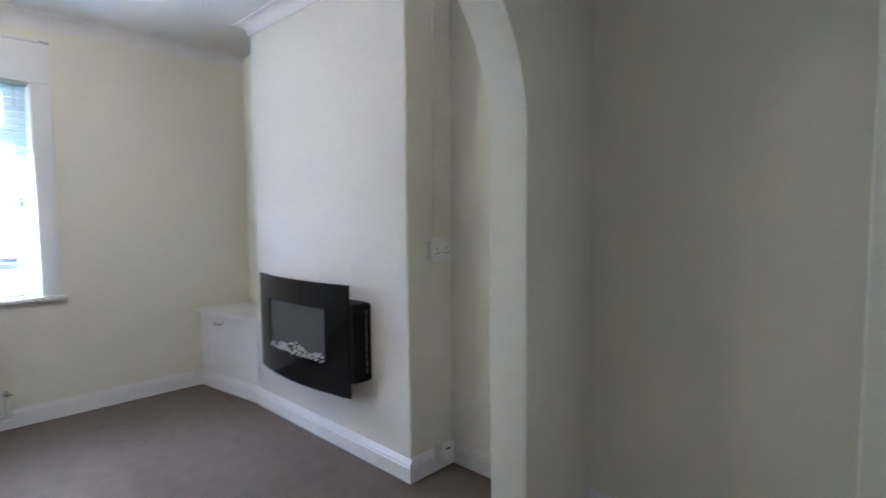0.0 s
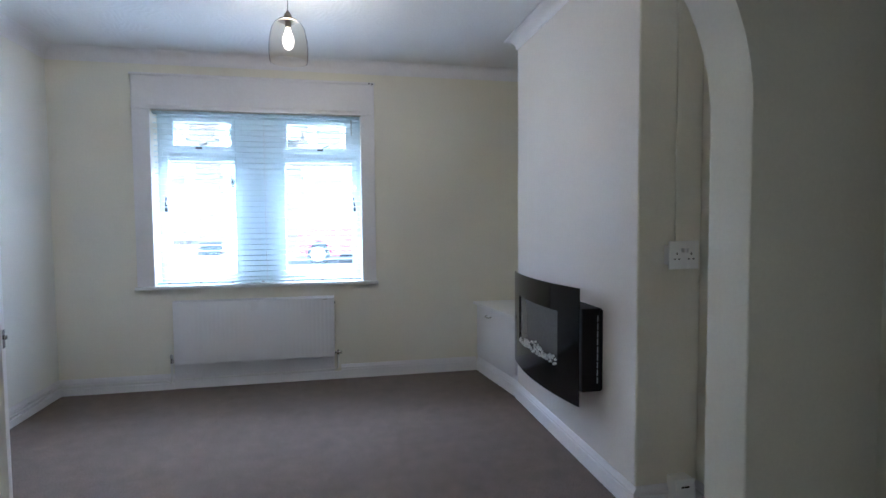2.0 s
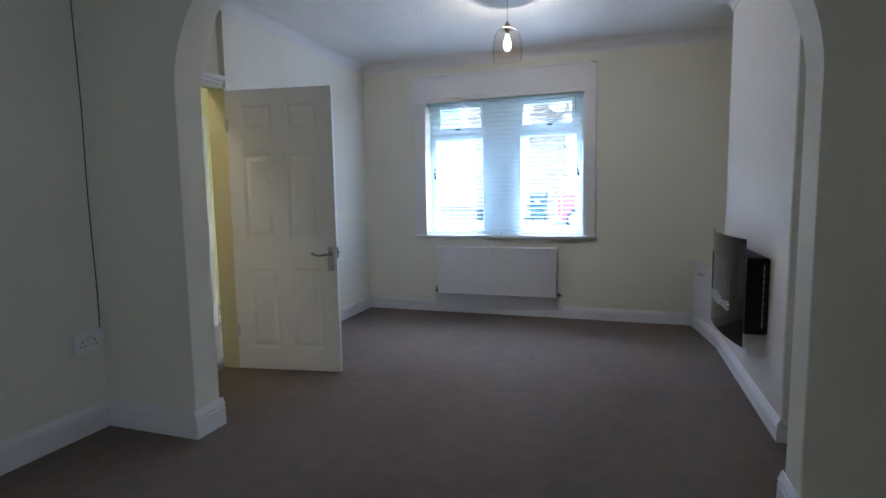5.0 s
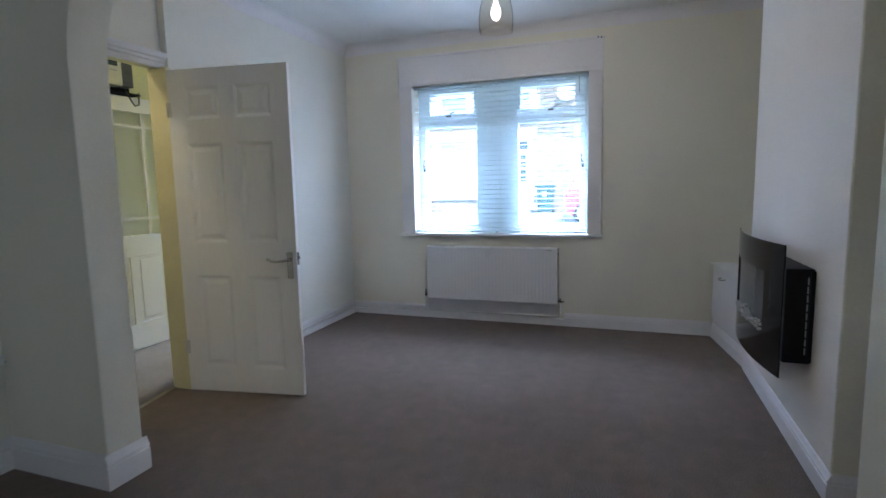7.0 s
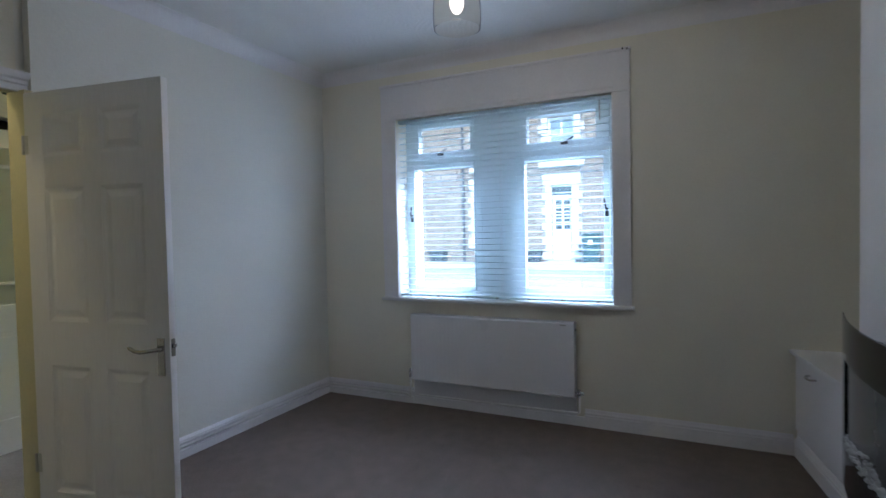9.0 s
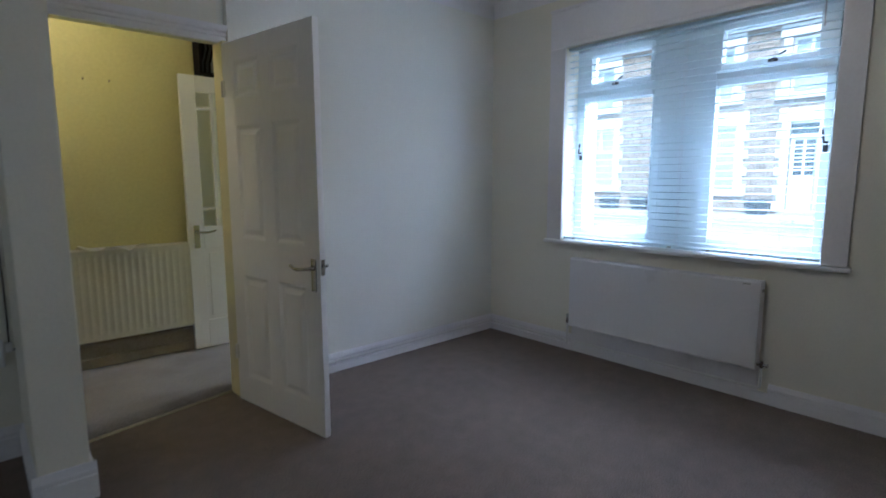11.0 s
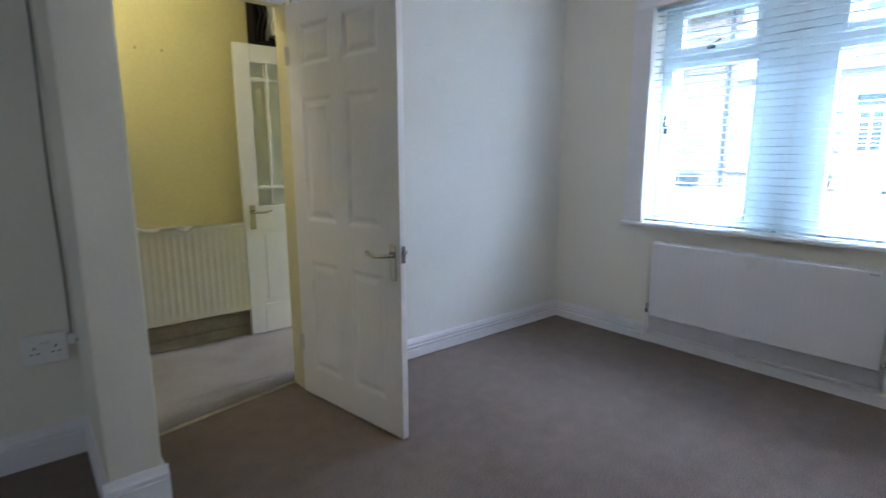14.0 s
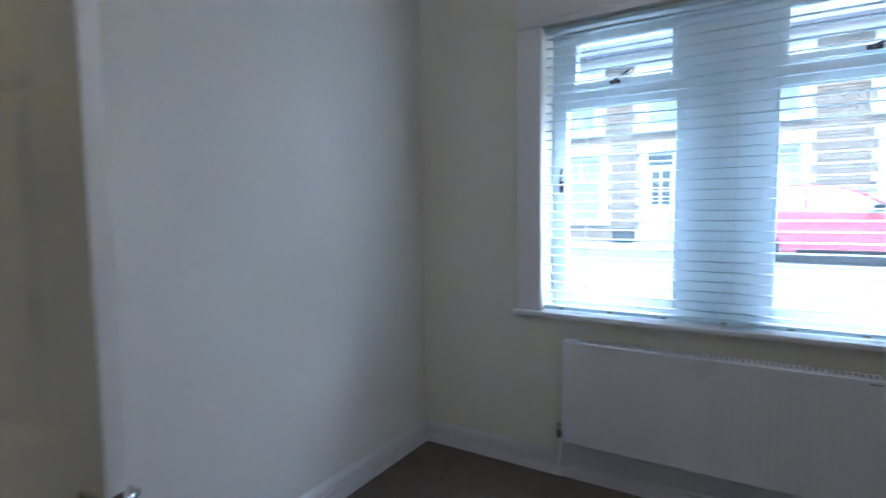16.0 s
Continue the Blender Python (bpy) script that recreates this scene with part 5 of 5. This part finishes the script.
terraced_house(3.6, 8.3, [("window", 4.2, 5.9, ZW, ZT), ("door", 6.7, 7.95, ZD, ZT), ("window", 4.3, 5.8, U0, U1), ("window", 6.65, 8.0, U0, U1)], 5, "stone terraced house further along the street")

bm = bmesh.new()
sweep(bm, [(HX + 0.09, -5.62, PZ), (HX + 0.09, -5.62, 5.3), (HX + 0.3, -5.62, 5.42)], 0.042, 10)
for z in (0.9, 2.4, 3.9):
    box(bm, HX + 0.0, HX + 0.14, -5.685, -5.555, z, z + 0.05)
tagged(new("drainpipe", finish("drainpipe", bm, PIPEDARK, 40)), "dark iron drainpipe on the stone front", "drainpipe")

root = thing("satellite_dish", pose(HX + 0.02, -0.79, 4.08), "grey satellite dish on the stone front", "satellite dish")
bm = bmesh.new()
lathe(bm, [(0.0, 0.0), (0.10, 0.006), (0.20, 0.028), (0.27, 0.055), (0.272, 0.062), (0.20, 0.036), (0.10, 0.014), (0.0, 0.008)], 28)
d = part("reflector", bm, DISHGREY, root, "grey mesh reflector", 60)
d.matrix_local = pose(0.22, 0, 0, 0, 68, 15)
bm = bmesh.new()
sweep(bm, [(0.0, 0, -0.05), (0.14, 0, -0.08), (0.21, 0, -0.02)], 0.018, 8)
sweep(bm, [(0.22, 0, -0.25), (0.45, 0.02, -0.17), (0.55, 0.04, 0.0)], 0.010, 8)
part("arm", bm, DISHGREY, root, "", 60)


def recycling_box(x, y, yaw):
    root = thing("recycling_box", pose(x, y, PZ + 0.001, 0, 0, yaw), "black plastic recycling box on the pavement", "recycling box", "recycling boxes")
    bm = bmesh.new()
    lo = [bm.verts.new((sx * 0.15, sy * 0.24, 0)) for sx, sy in ((-1, -1), (1, -1), (1, 1), (-1, 1))]
    hi = [bm.verts.new((sx * 0.19, sy * 0.29, 0.36)) for sx, sy in ((-1, -1), (1, -1), (1, 1), (-1, 1))]
    bm.faces.new(lo[::-1])
    bm.faces.new(hi)
    for i in range(4):
        bm.faces.new((lo[i], lo[(i + 1) % 4], hi[(i + 1) % 4], hi[i]))
    bmesh.ops.bevel(bm, geom=bm.edges[:], offset=0.02, segments=2, affect="EDGES")
    part("tub", bm, BINBLACK, root, "", 40)
    boxpart("lid", root, BINBLACK, (-0.205, 0.205, -0.305, 0.305, 0.355, 0.40), 0.015, "black snap lid")


for x, y, yaw in ((-16.6, -3.18, 4), (-16.6, -6.45, -6), (-16.55, -7.5, 8)):
    recycling_box(x, y, yaw)

root = thing("wheelie_bin", pose(-16.55, -1.37, PZ + 0.001), "dark green wheelie bin with a pale number label", "bin")
bm = bmesh.new()
lo = [bm.verts.new((sx * 0.20, sy * 0.20, 0.06)) for sx, sy in ((-1, -1), (1, -1), (1, 1), (-1, 1))]
hi = [bm.verts.new((sx * 0.27, sy * 0.265, 0.84)) for sx, sy in ((-1, -1), (1, -1), (1, 1), (-1, 1))]
bm.faces.new(lo[::-1])
bm.faces.new(hi)
for i in range(4):
    bm.faces.new((lo[i], lo[(i + 1) % 4], hi[(i + 1) % 4], hi[i]))
bmesh.ops.bevel(bm, geom=bm.edges[:], offset=0.025, segments=2, affect="EDGES")
part("tub", bm, BINGREEN, root, "", 40)
boxpart("lid", root, BINGREEN, (-0.32, 0.31, -0.29, 0.29, 0.835, 0.90), 0.025, "dark green hinged lid")
boxpart("label", root, QUOIN, (0.248, 0.262, -0.07, 0.07, 0.55, 0.70), 0.002, "pale number label")
for s in (-1, 1):
    bm = bmesh.new()
    sweep(bm, [(-0.18, s * 0.19, 0.10), (-0.18, s * 0.25, 0.10)], 0.10, 16)
    part("wheel", bm, TYRE, root, "", 40)


# ---- red parked car ----
def hatchback():
    root = thing("car", pose(-14.35, -0.40, GZ, 0, 0, 0), "small red hatchback parked at the far kerb", "car")
    L, Wd = 3.75, 1.66
    # body side outline: (along, height)
    lower = [(0.03, 0.30), (0.0, 0.42), (0.0, 0.72), (0.06, 0.90), (0.16, 0.97)]
    shoulder = [(0.16, 0.97), (0.5, 0.98), (1.2, 0.97), (2.0, 0.95), (2.62, 0.93), (3.2, 0.84), (3.58, 0.72), (3.72, 0.58), (3.75, 0.42), (3.70, 0.28)]
    outline = lower + shoulder[1:]
    wheels = (0.47, 2.90)
    base = []
    for wx in reversed(wheels):
        base += [(wx + 0.34 * math.cos(a), 0.29 + 0.34 * math.sin(a)) for a in [math.radians(q) for q in range(-10, 191, 20)]]
    poly = outline + [(3.45, 0.2)] + base + [(0.2, 0.22)]
    bm = bmesh.new()
    sides = []
    for s in (-1, 1):
        sides.append([bm.verts.new((s * (Wd / 2 - (0.05 if z > 0.85 or z < 0.3 else 0.0)), y, z)) for y, z in poly])
    k = len(poly)
    for i in range(k):
        bm.faces.new((sides[0][i], sides[0][(i + 1) % k], sides[1][(i + 1) % k], sides[1][i]))
    bm.faces.new(sides[0][::-1])
    bm.faces.new(sides[1])
    bmesh.ops.triangulate(bm, faces=[f for f in bm.faces if len(f.verts) > 4])
    body = part("body", bm, REDPAINT, root, "glossy red body", 35)
    # cabin
    cab = [(0.12, 0.95), (0.20, 1.18), (0.36, 1.34), (0.62, 1.43), (1.0, 1.472), (1.35, 1.46), (1.65, 1.41), (1.95, 1.31), (2.62, 0.93)]
    bm = bmesh.new()
    cs = []
    for s in (-1, 1):
        cs.append([bm.verts.new((s * (Wd / 2 - 0.06 - 0.30 * max(0, z - 0.95)), y, z)) for y, z in cab])
    k = len(cab)
    for i in range(k):
        bm.faces.new((cs[0][i], cs[0][(i + 1) % k], cs[1][(i + 1) % k], cs[1][i]))
    bm.faces.new(cs[0][::-1])
    bm.faces.new(cs[1])
    bmesh.ops.triangulate(bm, faces=[f for f in bm.faces if len(f.verts) > 4])
    part("cabin", bm, CARGLASS, root, "pale sky-lit cabin glass", 35)
    bm = bmesh.new()
    strips = []
    for y, z in cab[2:8]:
        half = Wd / 2 - 0.055 - 0.30 * (z - 0.95)
        strips.append([bm.verts.new((x, y, z + dz)) for x, dz in ((-half, -0.03), (-half, 0.012), (-half * 0.5, 0.024), (half * 0.5, 0.024), (half, 0.012), (half, -0.03))])
    for s0, s1 in zip(strips, strips[1:]):
        for j in range(5):
            bm.faces.new((s0[j], s0[j + 1], s1[j + 1], s1[j]))
    part("roof_panel", bm, REDPAINT, root, "red roof panel", 50)
    for s in (-1, 1):
        for line in (((0.13, 0.96), (0.20, 1.18), (0.36, 1.34)), ((1.16, 0.96), (1.16, 1.465)), ((2.60, 0.94), (1.95, 1.31))):
            bm = bmesh.new()
            sweep(bm, [(s * (Wd / 2 - 0.055 - 0.30 * max(0, z - 0.95)), y, z) for y, z in line], 0.022, 6)
            part("pillar", bm, REDPAINT, root, "", 40)
    # side windows, both sides
    for s in (-1, 1):
        bm = bmesh.new()
        box(bm, s * (Wd / 2) - 0.02 + s * 0.04, s * (Wd / 2) + 0.06 + s * 0.04, 2.12, 2.28, 0.98, 1.10, 0.03)
        part("door_mirror", bm, BLACKMETAL, root, "dark door mirror", 40)
        boxpart("door_handle", root, REDPAINT, (min(s * (Wd / 2), s * (Wd / 2 + 0.025)), max(s * (Wd / 2), s * (Wd / 2 + 0.025)), 1.25, 1.42, 0.80, 0.83), 0.008)
        boxpart("sill_trim", root, BLACKMETAL, (min(s * (Wd / 2 - 0.03), s * (Wd / 2 + 0.006)), max(s * (Wd / 2 - 0.03), s * (Wd / 2 + 0.006)), 1.02, 2.66, 0.20, 0.28), 0.006, "dark sill trim")
        boxpart("tail_lamp", root, REDPAINT, (min(s * 0.62, s * 0.80), max(s * 0.62, s * 0.80), -0.008, 0.03, 0.66, 0.86), 0.01, "red tail lamp")
        for wy in wheels:
            cx = s * (Wd / 2 - 0.10)
            bm = bmesh.new()
            lathe(bm, [(0.19, -0.09), (0.26, -0.095), (0.29, -0.06), (0.29, 0.06), (0.26, 0.095), (0.19, 0.09)], 28, closed=True)
            wheel = part("wheel", bm, TYRE, root, "black tyre", 40)
            wheel.matrix_local = pose(cx, wy, 0.29, 0, 90, 0)
            bm = bmesh.new()
            lathe(bm, [(0.0, 0.03), (0.05, 0.03), (0.06, 0.02), (0.17, 0.045), (0.195, 0.075), (0.195, -0.02), (0.0, -0.02)], 28)
            for q in range(6):
                a = 2 * math.pi * q / 6
                sweep(bm, [(0.05 * math.cos(a), 0.05 * math.sin(a), 0.035), (0.185 * math.cos(a), 0.185 * math.sin(a), 0.07)], [0.022, 0.016], 6)
            rim = part("rim", bm, ALLOY, wheel, "silver wheel cover", 40)
            rim.matrix_local = pose(0, 0, 0, 0, 0 if s > 0 else 180, 0)
    return root


hatchback()
